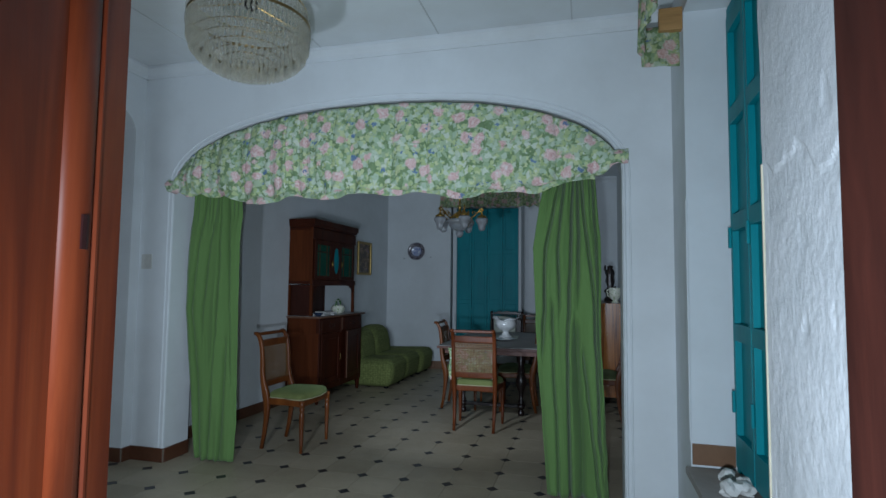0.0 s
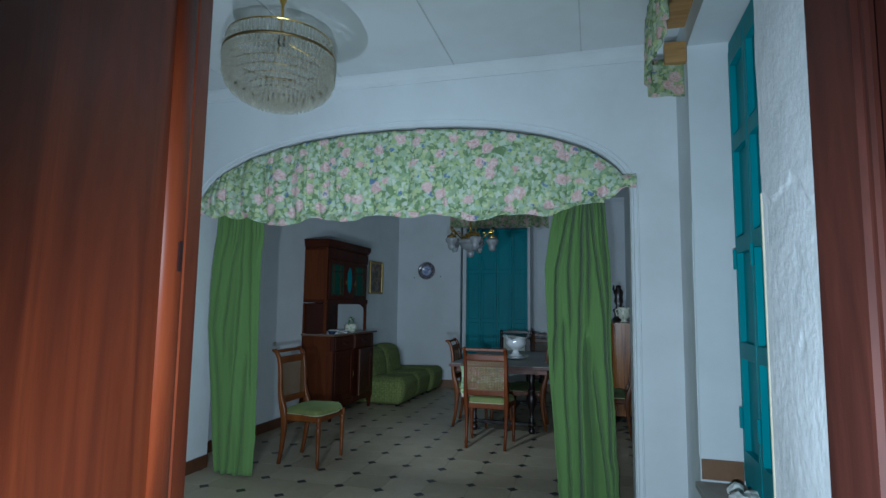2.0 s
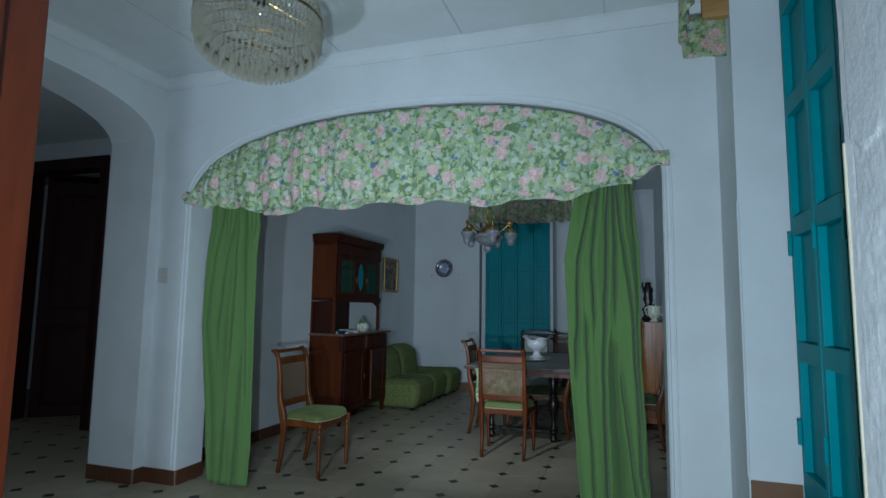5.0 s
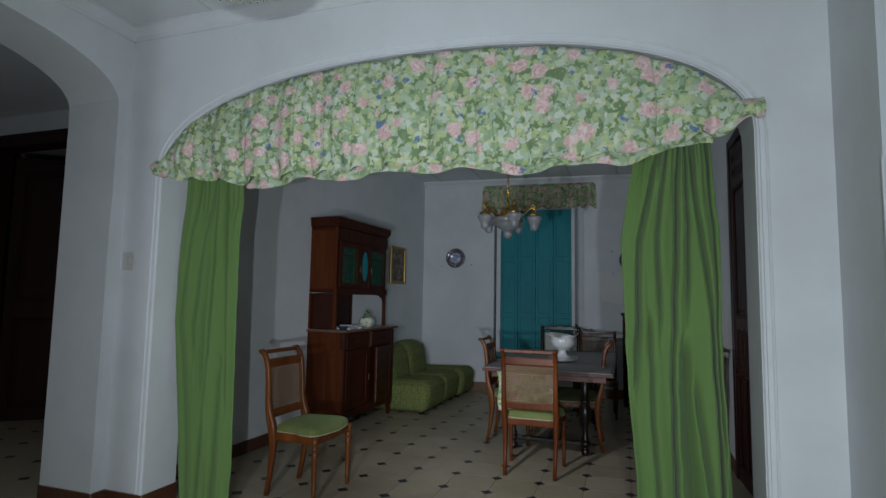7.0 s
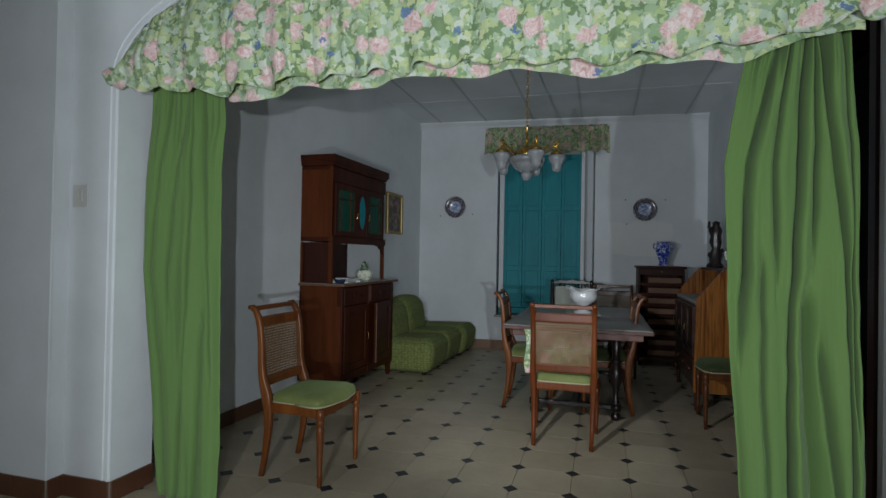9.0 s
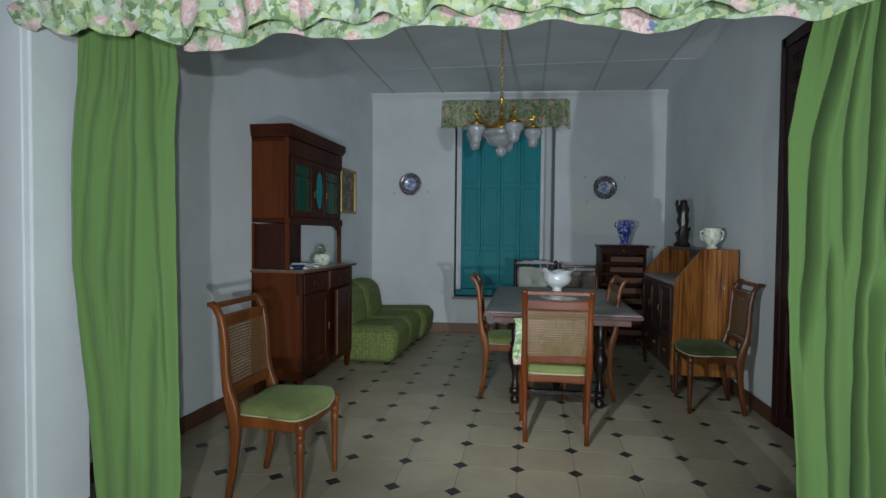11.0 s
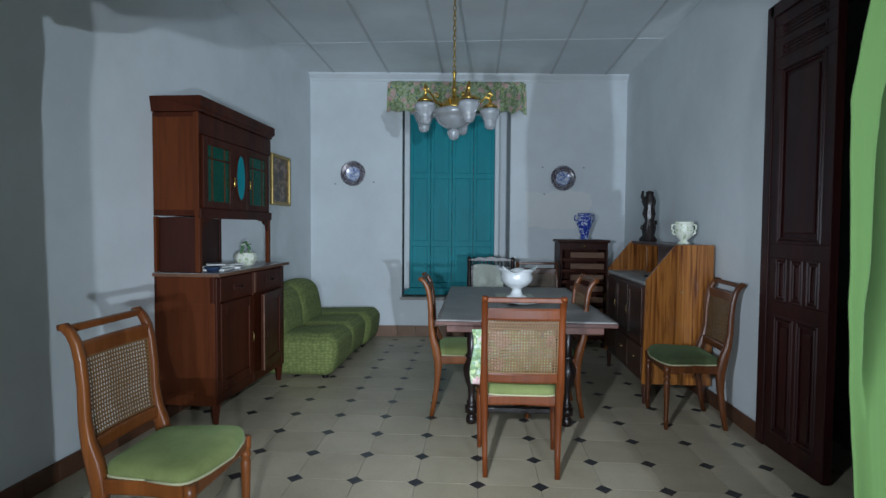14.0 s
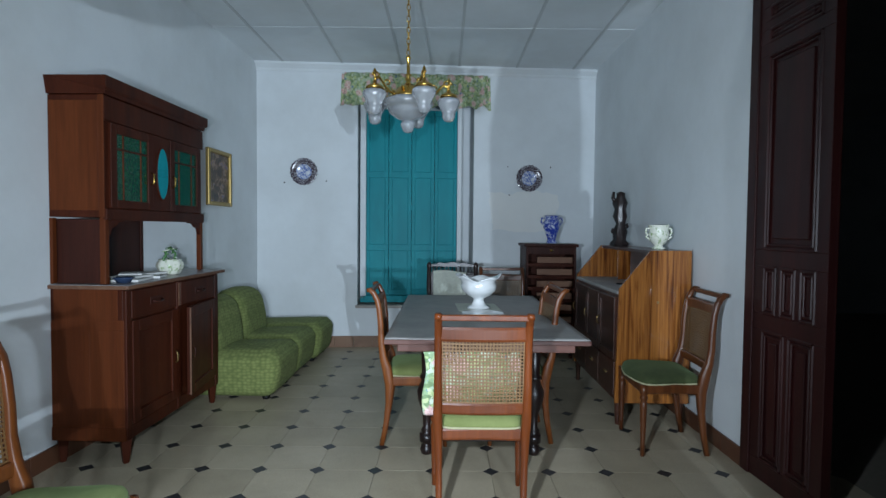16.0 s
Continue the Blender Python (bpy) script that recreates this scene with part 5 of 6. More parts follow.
part("body", lathe([(0, 0), (0.050, 0), (0.054, 0.006), (0.068, 0.03), (0.076, 0.055), (0.072, 0.075), (0.062, 0.088), (0.068, 0.096), (0.060, 0.094), (0.052, 0.08), (0.0, 0.07)], 0, 0, 0, 40, None, lambda k, a: 0.09 * abs(math.sin(4 * a)) if 2 <= k <= 6 else 0), SPRIG, jg, "", True)
part("handle", sweep([(0.066 * math.cos(t), 0.006 * math.sin(9 * t), 0.088 + 0.075 * math.sin(t)) for t in [math.pi * i / 16 for i in range(17)]], 0.0085, 0.0085, 8, None, (0, 1, 0)), GREENGLAZE, jg, "green glazed arched handle", True)
rnd = random.Random(12)
for k in range(9):
    t = math.pi * (k + 0.5) / 9
    px, pz = 0.068 * math.cos(t), 0.09 + 0.078 * math.sin(t)
    part("leaf", sweep([(px, 0, pz), (px + rnd.uniform(-0.012, 0.012), rnd.choice((-1, 1)) * 0.014, pz + 0.008), (px + rnd.uniform(-0.02, 0.02), rnd.choice((-1, 1)) * 0.02, pz - 0.004)], [0.003, 0.010, 0.002], [0.002, 0.004, 0.002], 8), GREENGLAZE if k % 3 else SPRIG, jg, "", True)

# picture on the left wall
pc = thing("picture", "dark oil painting in a gilded frame", "picture", Matrix.Translation((-3.232, 6.96, 1.435)) @ pose(0, 0, 0, 0, 0, 87.7))
pw, ph = 0.44, 0.475
for x0, x1, z0, z1 in ((0, 0.036, 0, ph), (pw - 0.036, pw, 0, ph), (0.036, pw - 0.036, 0, 0.036), (0.036, pw - 0.036, ph - 0.036, ph)):
    part("frame_bar", box(x0, x1, -0.035, 0.0, z0, z1, 0.010), GILT, pc)
part("canvas", box(0.034, pw - 0.034, -0.014, -0.004, 0.034, ph - 0.034), CANVAS, pc, "dark painted canvas")


# ---- sofa of three seats ----
def soft_block(w, d, h, r, fx=None, n=14):
    """A padded block with well rounded top edges; corner at the origin."""
    bm = bmesh.new()
    bmesh.ops.create_cube(bm, size=1.0)
    bmesh.ops.subdivide_edges(bm, edges=bm.edges[:], cuts=n, use_grid_fill=True)
    for v in bm.verts:
        p = Vector((v.co.x * w, v.co.y * d, v.co.z * h))
        q = Vector((max(-w / 2 + r, min(w / 2 - r, p.x)), max(-d / 2 + r, min(d / 2 - r, p.y)), max(-h / 2 + r, min(h / 2 - r, p.z))))
        e = p - q
        if e.length > 1e-6:
            k = max(abs(e.x), abs(e.y), abs(e.z))
            p = q + e.normalized() * k if k < r * 1.01 else p
        p += Vector((w / 2, d / 2, h / 2))
        v.co = fx(p) if fx else p
    return bm


def sofa_seat(y, width, rot, x=-3.31, back=True):
    """One armless seat; it faces +x in the room."""
    ob = thing("sofa_seat", "green boucle armless sofa seat with low black feet" if back else "green boucle backless sofa seat at the row's end", "sofa", Matrix.Translation((x, y, 0)) @ pose(0, 0, 0, 0, 0, rot), "sofa seats in a row")

    def seat_shape(p):
        f = max(0.0, (p.x - 0.25) / 0.55)
        bulge = 0.035 * math.sin(math.pi * min(1, max(0, p.z / 0.40)) ** 1.5) * (1 if p.x > 0.6 else 0)
        top = 0.03 * (1 - ((p.y - width / 2) / (width / 2)) ** 2) if p.z > 0.3 else 0
        return Vector((p.x + bulge, p.y, p.z + top + (0.02 * f if p.z > 0.2 else 0)))
    sb = soft_block(0.82, width, 0.31, 0.085, seat_shape)
    for v in sb.verts:
        v.co.z += 0.018
    part("seat", sb, BOUCLE, ob, "", True)
    bb = soft_block(0.24, width, 0.44, 0.10, lambda p: Vector((p.x - 0.10 * (p.z / 0.5) + 0.03 * math.sin(math.pi * p.z / 0.5) + 0.07, p.y, p.z + 0.025 * (1 - ((p.y - width / 2) / (width / 2)) ** 2))))
    for v in bb.verts:
        v.co.z += 0.266
        v.co.x += 0.10
    if back:
        part("backrest", bb, BOUCLE, ob, "", True)
    for x in (0.10, 0.74):
        for yy in (0.08, width - 0.08):
            part("foot", lathe([(0.022, 0), (0.028, 0.01), (0.028, 0.028), (0, 0.028)], x, yy, 0, 14), IRON, ob, "", True)


sofa_seat(6.385, 0.57, -1.5)
sofa_seat(6.97, 0.56, -2.0)
sofa_seat(7.54, 0.53, -2.0, -3.26, False)

# ---- desk, chest and what stands on them ----
DK = thing("writing_desk", "open fall-front desk with striped veneer ends and dark front", "desk")
end = [(0.300, 0.15), (0.300, 1.130), (0.040, 1.130), (-0.155, 0.885), (-0.172, 0.15)]
part("end_panel", prism([(x, 5.945, z) for x, z in end], (0, 0.022, 0), None, 0.002), ZEBRA, DK, "striped zebra veneer")
part("end_panel", prism([(x, 7.04, z) for x, z in end], (0, 0.022, 0), None, 0.002), ZEBRA, DK, "striped zebra veneer")
part("back", box(0.285, 0.300, 5.967, 7.04, 0.15, 1.125), ZEBRA, DK)
part("top", box(0.045, 0.298, 5.968, 7.039, 1.108, 1.128, 0.002), DESKDARK, DK)
part("writing_surface", box(-0.160, 0.284, 5.968, 7.039, 0.845, 0.868, 0.003), TABLETOP, DK, "grey worn writing surface")
part("carcass", box(-0.150, 0.284, 5.968, 7.039, 0.15, 0.844), DESKDARK, DK)
part("pigeonholes", box(0.10, 0.284, 5.968, 6.50, 0.87, 1.107, 0.002), DESKDARK, DK)
part("divider", box(0.10, 0.284, 6.78, 6.795, 0.87, 1.107), ZEBRA, DK)
for k, (a, b) in enumerate(((5.985, 6.33), (6.34, 6.67), (6.68, 7.025))):
    bm = box(-0.168, -0.150, a, b, 0.42, 0.825, 0.004)
    for y0, y1, z0, z1 in ((a, a + 0.04, 0.42, 0.825), (b - 0.04, b, 0.42, 0.825), (a + 0.04, b - 0.04, 0.42, 0.465), (a + 0.04, b - 0.04, 0.78, 0.825)):
        box(-0.176, -0.160, y0, y1, z0, z1, 0.003, bm)
    door = part("door", bm, DESKDARK, DK)
    part("handle", sweep([(-0.178, b - 0.02, 0.60), (-0.192, b - 0.02, 0.61), (-0.192, b - 0.02, 0.65), (-0.178, b - 0.02, 0.66)], 0.005, 0.005, 8, None, (0, 1, 0)), DULLBRASS, door, "dull brass handle", True)
    dr = part("drawer", box(-0.172, -0.150, a, b, 0.19, 0.405, 0.004), DESKDARK, DK)
    part("handle", box(-0.182, -0.171, (a + b) / 2 - 0.03, (a + b) / 2 + 0.03, 0.30, 0.312, 0.003), DULLBRASS, dr, "dull brass handle")
part("lock", lathe([(0.008, 0), (0.008, 0.004), (0, 0.004)], 0, 0, 0, 12), DULLBRASS, DK).matrix_basis = pose(0.09, 5.945, 0.80, 90)
for x in (-0.14, 0.26):
    for y in (5.985, 7.02):
        part("leg", lathe([(0.014, 0), (0.024, 0.15)], x, y, 0, 10), DESKDARK, DK, "", True)
DTOP = 1.129

CH = thing("shelf_chest", "narrow dark wooden cabinet with open tray shelves", "cabinet", pose(-0.235, 7.75, 0))
cw = 0.242
part("side_panel", box(-cw, -cw + 0.022, 0, 0.42, 0.05, 1.09, 0.002), CABDARK, CH)
part("side_panel", box(cw - 0.022, cw, 0, 0.42, 0.05, 1.09, 0.002), CABDARK, CH)
part("back_panel", box(-cw + 0.022, cw - 0.022, 0.40, 0.42, 0.05, 1.09), CABWOOD, CH)
part("top", box(-cw - 0.02, cw + 0.02, -0.02, 0.43, 1.091, 1.118, 0.006), CABDARK, CH)
part("frieze", box(-cw + 0.022, cw - 0.022, 0.004, 0.026, 1.02, 1.09, 0.002), CABDARK, CH)
part("knob", lathe([(0.009, 0), (0.011, 0.006), (0, 0.012)], 0, 0, 0, 12), BRASS, CH).matrix_basis = pose(0, 0.004, 1.055, 90)
for k in range(8):
    z = 0.09 + 0.116 * k
    tray = part("tray", box(-cw + 0.024, cw - 0.024, 0.02, 0.395, z, z + 0.012), CABSIDE, CH, "shallow open tray")
    part("tray_front", box(-cw + 0.024, cw - 0.024, 0.012, 0.026, z - 0.004, z + 0.030, 0.003), CABWOOD, tray)
    part("tray_back", box(-cw + 0.11, cw - 0.03, 0.026, 0.036, z + 0.031, z + 0.088, 0.002), TRAYWOOD, tray, "pale tan inner front")
for x in (-cw + 0.03, cw - 0.03):
    for y in (0.03, 0.38):
        part("foot", lathe([(0.018, 0), (0.022, 0.05)], x, y, 0, 10), CABDARK, CH)
CTOP = 1.119
tagged(part("doily", lathe([(0, 0), (0.12, 0.0), (0.13, 0.002), (0, 0.002)], -0.20, 7.93, CTOP, 28, None, lambda k, a: 0.05 * math.sin(12 * a)), LACE), "round pale lace doily on the cabinet", "doily")
vs = thing("vase", "blue and white glazed vase with two handles", "vase", pose(-0.20, 7.93, CTOP + 0.003))
part("body", lathe([(0, 0), (0.05, 0), (0.052, 0.01), (0.040, 0.03), (0.042, 0.05), (0.062, 0.10), (0.082, 0.16), (0.086, 0.20), (0.070, 0.235), (0.062, 0.245), (0.074, 0.275), (0.068, 0.275), (0.055, 0.245), (0, 0.23)], 0, 0, 0, 32), BLUEWHITE, vs, "", True)
for s in (-1, 1):
    part("handle", sweep([(s * 0.06, 0, 0.25), (s * 0.10, 0, 0.25), (s * 0.105, 0, 0.21), (s * 0.08, 0, 0.18)], 0.008, 0.008, 8, None, (0, 1, 0)), BLUEWHITE, vs, "", True)
pt = thing("ceramic_pot", "cream ceramic pot with green sprigs and scrolled handles", "pot", pose(0.185, 6.20, DTOP))
part("body", lathe([(0, 0), (0.042, 0), (0.044, 0.008), (0.026, 0.022), (0.030, 0.03), (0.055, 0.055), (0.068, 0.10), (0.062, 0.14), (0.066, 0.155), (0.070, 0.165), (0.064, 0.165), (0.055, 0.15), (0, 0.10)], 0, 0, 0, 28), SPRIG, pt, "", True)
for s in (-1, 1):
    part("handle", sweep([(s * 0.055, 0, 0.145), (s * 0.085, 0, 0.14), (s * 0.088, 0, 0.11), (s * 0.075, 0, 0.10), (s * 0.085, 0, 0.085), (s * 0.06, 0, 0.065)], 0.007, 0.007, 8, None, (0, 1, 0)), SPRIG, pt, "", True)

# dark carved figure: one plain gnarled shape
bm = bmesh.new()
prof = [(0.07, 0), (0.072, 0.02), (0.05, 0.05), (0.055, 0.12), (0.04, 0.18), (0.058, 0.24), (0.045, 0.30), (0.055, 0.35), (0.03, 0.40), (0.035, 0.43), (0.0, 0.445)]
lathe(prof, 0, 0, 0, 26, bm, lambda k, a: 0.35 * noise.noise(Vector((math.cos(a) * 2, math.sin(a) * 2, k * 0.9))))
for k, (x, z, dx, dz) in enumerate(((0.02, 0.33, 0.02, 0.05), (-0.03, 0.34, -0.03, 0.10), (0.03, 0.14, 0.03, 0.04), (-0.03, 0.10, -0.03, 0.04))):
    sweep([(x, 0, z), (x + dx, 0.01, z + dz * 0.5), (x + dx * 0.9, 0, z + dz)], [0.018, 0.016, 0.010], None, 8, bm)
ob = tagged(part("carving", bm, BLACKWOOD, None, "", True), "gnarled black carved wooden sculpture on the desk", "sculpture")
ob.matrix_basis = pose(0.165, 6.95, DTOP)
bm = sweep([(-0.03, 0, 0.004), (0, 0.02, 0.004), (0.03, 0, 0.004), (0, -0.02, 0.004), (-0.03, 0, 0.004)], 0.006, 0.004, 6, None, (0, 0, 1))
ob = tagged(part("spectacles", bm, IRON), "small dark metal object on the writing surface", "trinket")
ob.matrix_basis = pose(0.0, 6.40, 0.868)


# ---- plates on the end wall ----
def wall_plate(u, z, label):
    ob = thing("wall_plate", label, "plate", BACK @ pose(u, -0.006, z, 90), "ceramic plates on the end wall")
    rip = lambda k, a: 0.03 * math.sin(20 * a) * (1 if k >= 4 else 0)
    part("rim", lathe([(0.075, 0.006), (0.085, 0.008), (0.10, 0.016), (0.12, 0.020), (0.138, 0.024), (0.140, 0.020), (0.12, 0.012), (0.08, 0.0), (0.075, 0.0)], 0, 0, 0, 60, None, rip), RIM, ob, "dark openwork painted rim", True)
    part("centre", lathe([(0, 0.004), (0.07, 0.004), (0.078, 0.008), (0.078, 0.0), (0, 0.0)], 0, 0, 0, 40), CENTRE, ob, "blue painted centre", True)


wall_plate(0.47, 1.835, "round ceramic plate with dark openwork rim and blue centre")
wall_plate(2.83, 1.80, "round ceramic plate with blue star centre and dark rim")
rnd = random.Random(2)
for u, z in ((0.27, 1.72), (0.70, 1.74), (2.60, 1.92), (3.06, 1.92), (2.62, 1.62)):
    ob = tagged(part("nail", lathe([(0.004, 0), (0.008, 0.012), (0, 0.014)], 0, 0, 0, 8), IRON), "small dark nail in the plaster", "nail", "nails in the end wall")
    ob.matrix_basis = BACK @ pose(u, 0.0, z, 90)

# light switch on the pier
sw = thing("light_switch", "old ivory double light switch on the pier", "switch", pose(-3.325, AY0, 1.46))
part("plate", box(-0.046, 0.046, -0.009, 0.0, -0.055, 0.055, 0.003), SWITCH, sw)
for x in (-0.018, 0.002):
    part("rocker", box(x, x + 0.016, -0.014, -0.008, -0.025, 0.025, 0.002), SWITCH, sw)

# ---- lamps ----
CX, CY = -1.50, 5.86
ch = thing("brass_chandelier", "brass chandelier with frosted glass bowl and bell shades, unlit", "chandelier", pose(CX, CY, 0))
part("canopy", lathe([(0, H), (0.055, H - 0.001), (0.05, H - 0.02), (0.02, H - 0.045), (0.008, H - 0.06), (0, H - 0.06)], 0, 0, 0, 24), BRASS, ch, "", True)
z = H - 0.06
k = 0
while z > 2.30:
    bm = sweep([(0.010 * math.cos(a), 0, z - 0.019 + 0.021 * math.sin(a)) for a in [2 * math.pi * i / 12 for i in range(13)]], 0.0032, 0.0032, 6, None, (0, 1, 0))
    ob = part("chain_link", bm, BRASS, ch, "", True)
    ob.matrix_basis = pose(0, 0, 0, 0, 0, 90 * (k % 2) + 20)
    z -= 0.034
    k += 1
part("stem", lathe([(0, 2.31), (0.012, 2.305), (0.018, 2.295), (0.010, 2.285), (0.010, 2.20), (0.022, 2.19), (0.012, 2.18), (0.020, 2.165), (0.012, 2.15), (0.03, 2.13), (0.075, 2.105), (0.10, 2.07), (0.11, 2.06), (0.11, 2.05), (0, 2.05)], 0, 0, 0, 28), BRASS, ch, "", True)
part("bowl", lathe([(0.09, 2.052), (0.135, 2.046), (0.150, 2.034), (0.153, 2.020), (0.148, 2.006), (0.136, 1.994), (0.122, 1.986), (0.121, 1.976), (0.104, 1.952), (0.07, 1.930), (0.04, 1.914), (0.0, 1.910)], 0, 0, 0, 48), FROST, ch, "frosted cut glass bowl", True)
part("bowl_rim", lathe([(0.02, 2.075), (0.05, 2.072), (0.062, 2.062), (0.090, 2.060), (0.094, 2.054), (0.088, 2.049), (0.02, 2.049)], 0, 0, 0, 32), BRASS, ch, "", True)
part("finial", lathe([(0.028, 1.914), (0.042, 1.904), (0.046, 1.890), (0.038, 1.874), (0.034, 1.860), (0.024, 1.846), (0.010, 1.841), (0, 1.840)], 0, 0, 0, 24), FROST, ch, "", True)
for k in range(6):
    a = radians(60 * k + 15)
    c, sn = math.cos(a), math.sin(a)
    part("leaf", sweep([(c * 0.035, sn * 0.035, 2.13), (c * 0.062, sn * 0.062, 2.10), (c * 0.085, sn * 0.085, 2.088), (c * 0.10, sn * 0.10, 2.095), (c * 0.104, sn * 0.104, 2.106)], [0.006, 0.012, 0.013, 0.009, 0.004], [0.004, 0.005, 0.005, 0.004, 0.003], 8, None, (-sn, c, 0)), BRASS, ch, "", True)
for k in range(5):
    a = radians(7 + 72 * k)
    c, sn = math.cos(a), math.sin(a)
    R = 0.25

    def at(r, z):
        return (c * r, sn * r, z)
    arm = part("arm", sweep([at(r, z) for r, z in ((0.07, 2.072), (0.10, 2.062), (0.135, 2.066), (0.165, 2.085), (0.19, 2.112), (0.215, 2.135), (0.24, 2.135), (0.252, 2.112))], [0.010, 0.009, 0.008, 0.008, 0.007, 0.008, 0.008, 0.007], None, 8, None, (0, 0, 1)), BRASS, ch, "", True)
    part("gallery", lathe([(0.0, 2.118), (0.010, 2.114), (0.014, 2.098), (0.030, 2.088), (0.046, 2.080), (0.054, 2.070), (0.054, 2.064), (0.046, 2.060), (0.0, 2.060)], c * R, sn * R, 0, 24), BRASS, arm, "", True)
    part("scroll", sweep([at(R + 0.030 * math.cos(t) * (1 - t / 8) - 0.012, 2.142 + 0.026 * math.sin(t) * (1 - t / 9)) for t in [0.45 * i for i in range(14)]], 0.0062, 0.0062, 8, None, (-sn, c, 0)), BRASS, arm, "", True)
    part("scroll", sweep([at(0.155 + 0.022 * math.cos(t) * (1 - t / 8), 2.118 + 0.020 * math.sin(t) * (1 - t / 9)) for t in [0.45 * i for i in range(14)]], 0.0052, 0.0052, 8, None, (-sn, c, 0)), BRASS, arm, "", True)
    part("finial", lathe([(0, 2.186), (0.005, 2.180), (0.010, 2.168), (0.006, 2.156), (0.009, 2.148), (0.005, 2.118), (0, 2.118)], c * R, sn * R, 0, 12), BRASS, arm, "", True)
    part("shade", lathe([(0.034, 2.060), (0.060, 2.055), (0.069, 2.044), (0.071, 2.032), (0.066, 2.018), (0.054, 1.998), (0.044, 1.978), (0.040, 1.964), (0.041, 1.958), (0.038, 1.940), (0.030, 1.924), (0.016, 1.916), (0, 1.914)], c * R, sn * R, 0, 28), FROST, arm, "frosted bell shade", True)

KX, KY = -1.70, 2.16
kr = thing("crystal_chandelier", "basket chandelier of hanging crystal drops on a brass rim, unlit", "chandelier", pose(KX, KY, 0.08) @ Matrix.Scale(0.95, 4))
part("rod", lathe([(0.04, H + 0.071), (0.035, H + 0.045), (0.008, H - 0.03), (0.008, 2.74), (0.03, 2.735), (0.032, 2.715), (0.012, 2.70), (0, 2.70)], 0, 0, 0, 20), BRASS, kr, "", True)
part("hub", lathe([(0, 2.735), (0.034, 2.735), (0.036, 2.705), (0.018, 2.690), (0, 2.688)], 0, 0, 0, 20), IRON, kr, "", True)
RR = 0.295
rim = [(RR * math.cos(a), RR * math.sin(a), 2.62) for a in [2 * math.pi * i / 64 for i in range(65)]]
part("rim", sweep(rim, 0.008, 0.005, 8, None, (0, 0, 1)), DULLBRASS, kr, "brass band", True)
for k in range(4):
    a = radians(45 + 90 * k)
    part("spoke", sweep([(0.03 * math.cos(a), 0.03 * math.sin(a), 2.715), (RR * math.cos(a), RR * math.sin(a), 2.625)], 0.004, 0.004, 6), BRASS, kr)
drop = lathe([(0, 0), (0.0085, -0.005), (0.0085, -0.052), (0, -0.060)], 0, 0, 0, 5)
drop_me = mesh_of("drop", drop, CRYSTAL)
bead_bm = bmesh.new()
bmesh.ops.create_icosphere(bead_bm, subdivisions=1, radius=0.0085)
bead_me = mesh_of("bead", bead_bm, CRYSTAL)
tiers = [(0.295, 2.612, 76), (0.291, 2.547, 76), (0.276, 2.492, 66), (0.248, 2.458, 56), (0.210, 2.430, 46)]
for r, z, n in tiers[:2]:
    for k in range(n):
        a = 2 * math.pi * k / n
        ob = new("drop", drop_me)
        ob.parent = kr
        ob.matrix_basis = pose(r * math.cos(a), r * math.sin(a), z, 0, 0, math.degrees(a) + 17 * k)
upper = [(0.278 * math.cos(a), 0.278 * math.sin(a), 2.705) for a in [2 * math.pi * i / 64 for i in range(65)]]
part("upper_ring", sweep(upper, 0.004, 0.004, 6, None, (0, 0, 1)), BRASS, kr)
bm = bmesh.new()
for k in range(84):
    a = 2 * math.pi * k / 84
    lathe([(0, 0), (0.0075, -0.005), (0.0075, -0.058), (0, -0.066)], 0.280 * math.cos(a), 0.280 * math.sin(a), 2.702, 5, bm)
tagged(part("crown", bm, CRYSTAL, kr, "crown of crystal drops"), kind="stuff")
bm = bmesh.new()
for row in range(7):
    for k in range(84):
        a = 2 * math.pi * (k + 0.5 * (row % 2)) / 84
        rr = 0.284 - 0.0009 * row * row
        lathe([(0, 0.010), (0.0085, 0), (0, -0.010)], rr * math.cos(a), rr * math.sin(a), 2.600 - 0.021 * row, 4, bm)
tagged(part("bead_strands", bm, CRYSTAL, kr, "strands of small crystal beads"), kind="stuff")
for k in range(64):
    a = 2 * math.pi * k / 64
    ob = new("bead", bead_me)
    ob.parent = kr
    ob.matrix_basis = pose(RR * math.cos(a), RR * math.sin(a), 2.642)
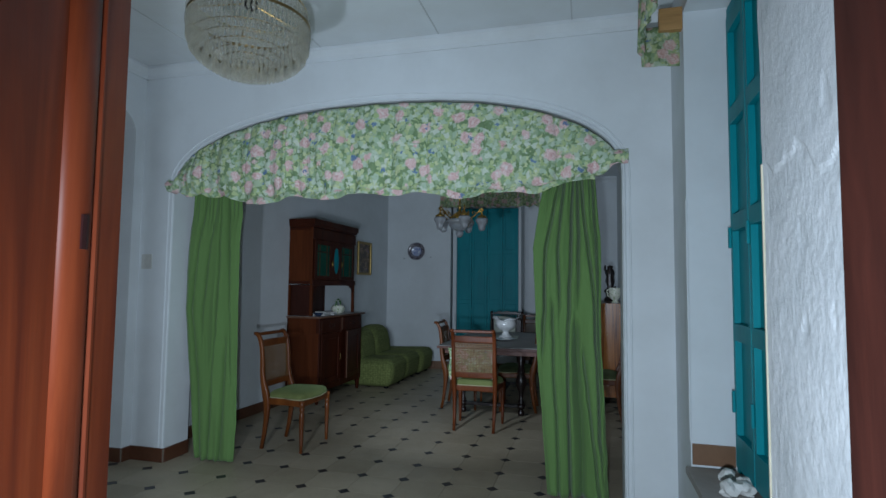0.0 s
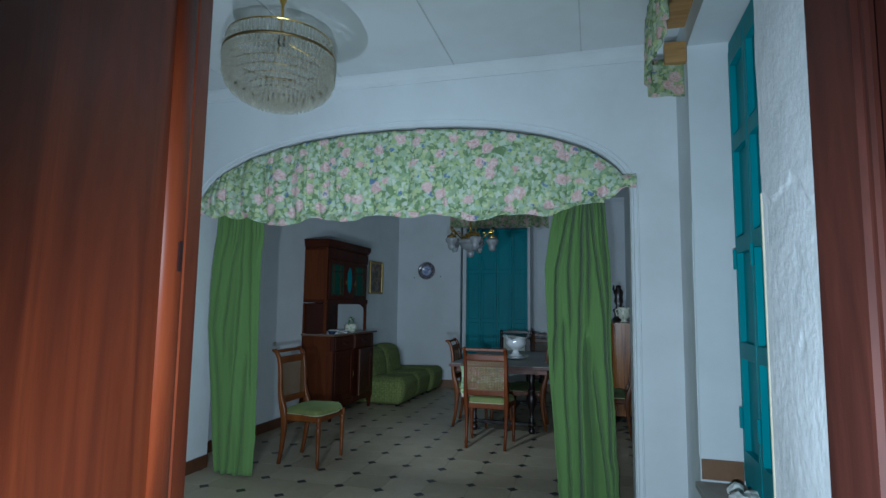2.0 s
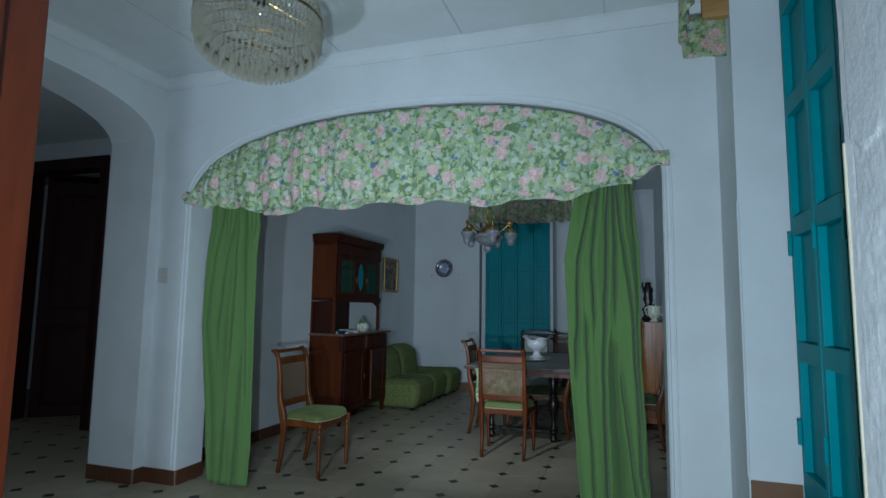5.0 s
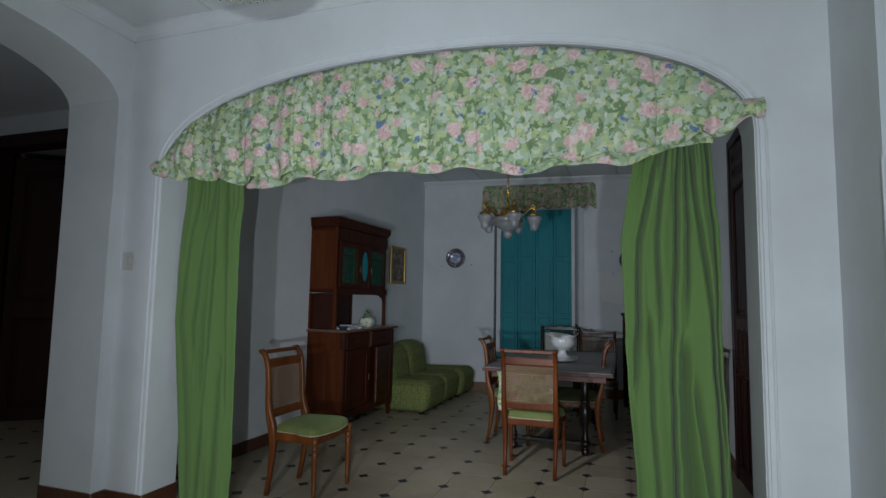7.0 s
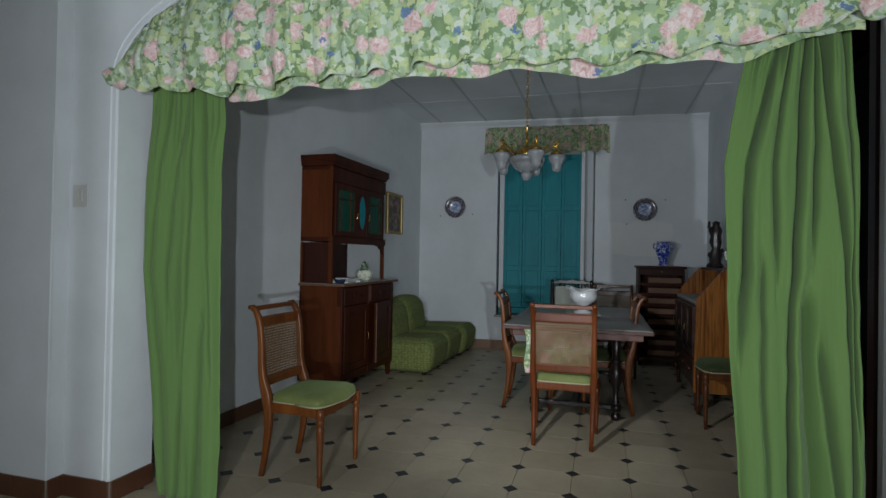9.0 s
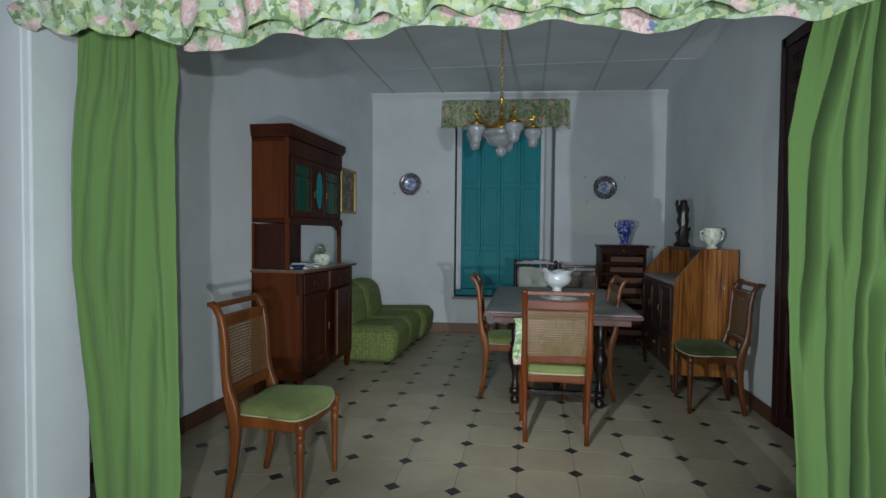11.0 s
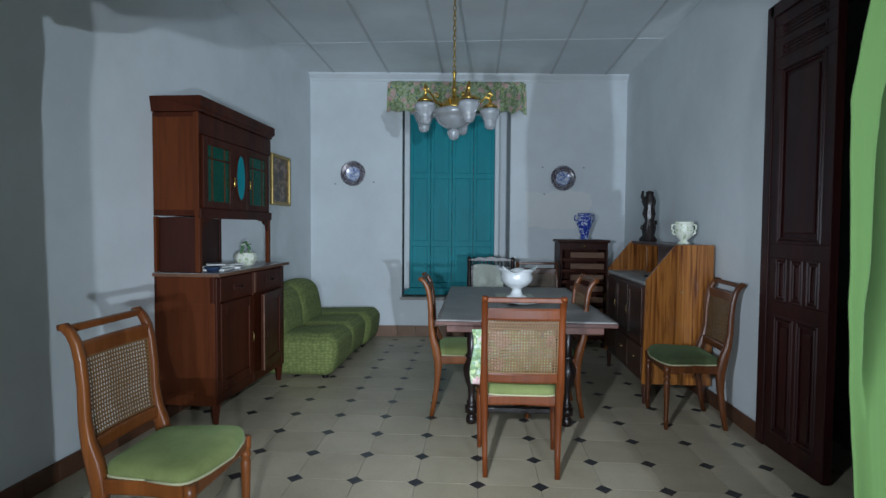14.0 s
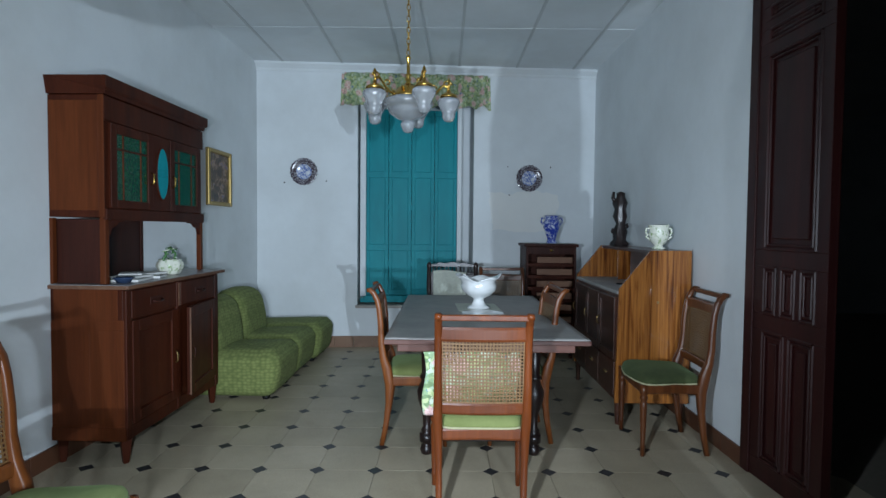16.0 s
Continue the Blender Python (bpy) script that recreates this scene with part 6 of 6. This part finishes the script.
for r, z, n in tiers[2:] + [(0.168, 2.408, 38), (0.122, 2.392, 28), (0.075, 2.382, 16), (0.03, 2.376, 6)]:
    bm = bmesh.new()
    for k in range(n):
        a = 2 * math.pi * k / n
        lathe([(0, 0), (0.0085, -0.005), (0.0085, -0.062), (0, -0.072)], r * math.cos(a), r * math.sin(a), z + 0.02, 5, bm)
    tagged(part("drop_ring", bm, CRYSTAL, kr, "tier of crystal drops"), kind="stuff")
    if r > 0.06:
        pts = [(r * math.cos(a), r * math.sin(a), z + 0.025) for a in [2 * math.pi * i / 40 for i in range(41)]]
        part("ring", sweep(pts, 0.003, 0.003, 6, None, (0, 0, 1)), DULLBRASS, kr)

# ---- floor: octagonal tiles with black insets ----
X0, Y0, ST, CUT = -1.62, 4.08, 0.30, 0.042
slab = structure("floor", box(-8.3, 7.5, -2.6, 11.0, -0.12, -0.006), GROUT, "cream octagon tiles with small black diamond insets", "floor")


def octagon(bm, x, y, top=0.0):
    g = 0.0012
    a, b, c = g, ST - g, CUT
    pts = [(a + c, a), (b - c, a), (b, a + c), (b, b - c), (b - c, b), (a + c, b), (a, b - c), (a, a + c)]
    lo = [bm.verts.new((x + p, y + q, -0.008)) for p, q in pts]
    hi = [bm.verts.new((x + p, y + q, top)) for p, q in pts]
    bm.faces.new(hi)
    for k in range(8):
        bm.faces.new((lo[k], lo[(k + 1) % 8], hi[(k + 1) % 8], hi[k]))


def diamond(bm, x, y, top=-0.0003):
    c = CUT - 0.001
    pts = [(c, 0), (0, c), (-c, 0), (0, -c)]
    lo = [bm.verts.new((x + p, y + q, -0.008)) for p, q in pts]
    hi = [bm.verts.new((x + p, y + q, top)) for p, q in pts]
    bm.faces.new(hi)
    for k in range(4):
        bm.faces.new((lo[k], lo[(k + 1) % 4], hi[(k + 1) % 4], hi[k]))


bm = bmesh.new()
octagon(bm, 0, 0)
oct_me = mesh_of("tile", bm, TILE)
bm = bmesh.new()
diamond(bm, 0, 0)
dia_me = mesh_of("tile_inset", bm, BLACKTILE)
rest, rest_dia = bmesh.new(), bmesh.new()
for i in range(-22, 8):
    for j in range(-18, 16):
        x, y = X0 + i * ST, Y0 + j * ST
        near = -7 <= i <= 6 and -7 <= j <= 13
        if near:
            ob = new("tile", oct_me)
            ob.parent = slab
            ob.location = (x, y, 0)
            ob = new("tile_inset", dia_me)
            ob.parent = slab
            ob.location = (x, y, 0)
        else:
            octagon(rest, x, y)
            diamond(rest_dia, x, y)
tagged(part("tile_field", rest, TILEREST, slab), kind="stuff")
tagged(part("inset_field", rest_dia, BLACKTILE, slab), kind="stuff")
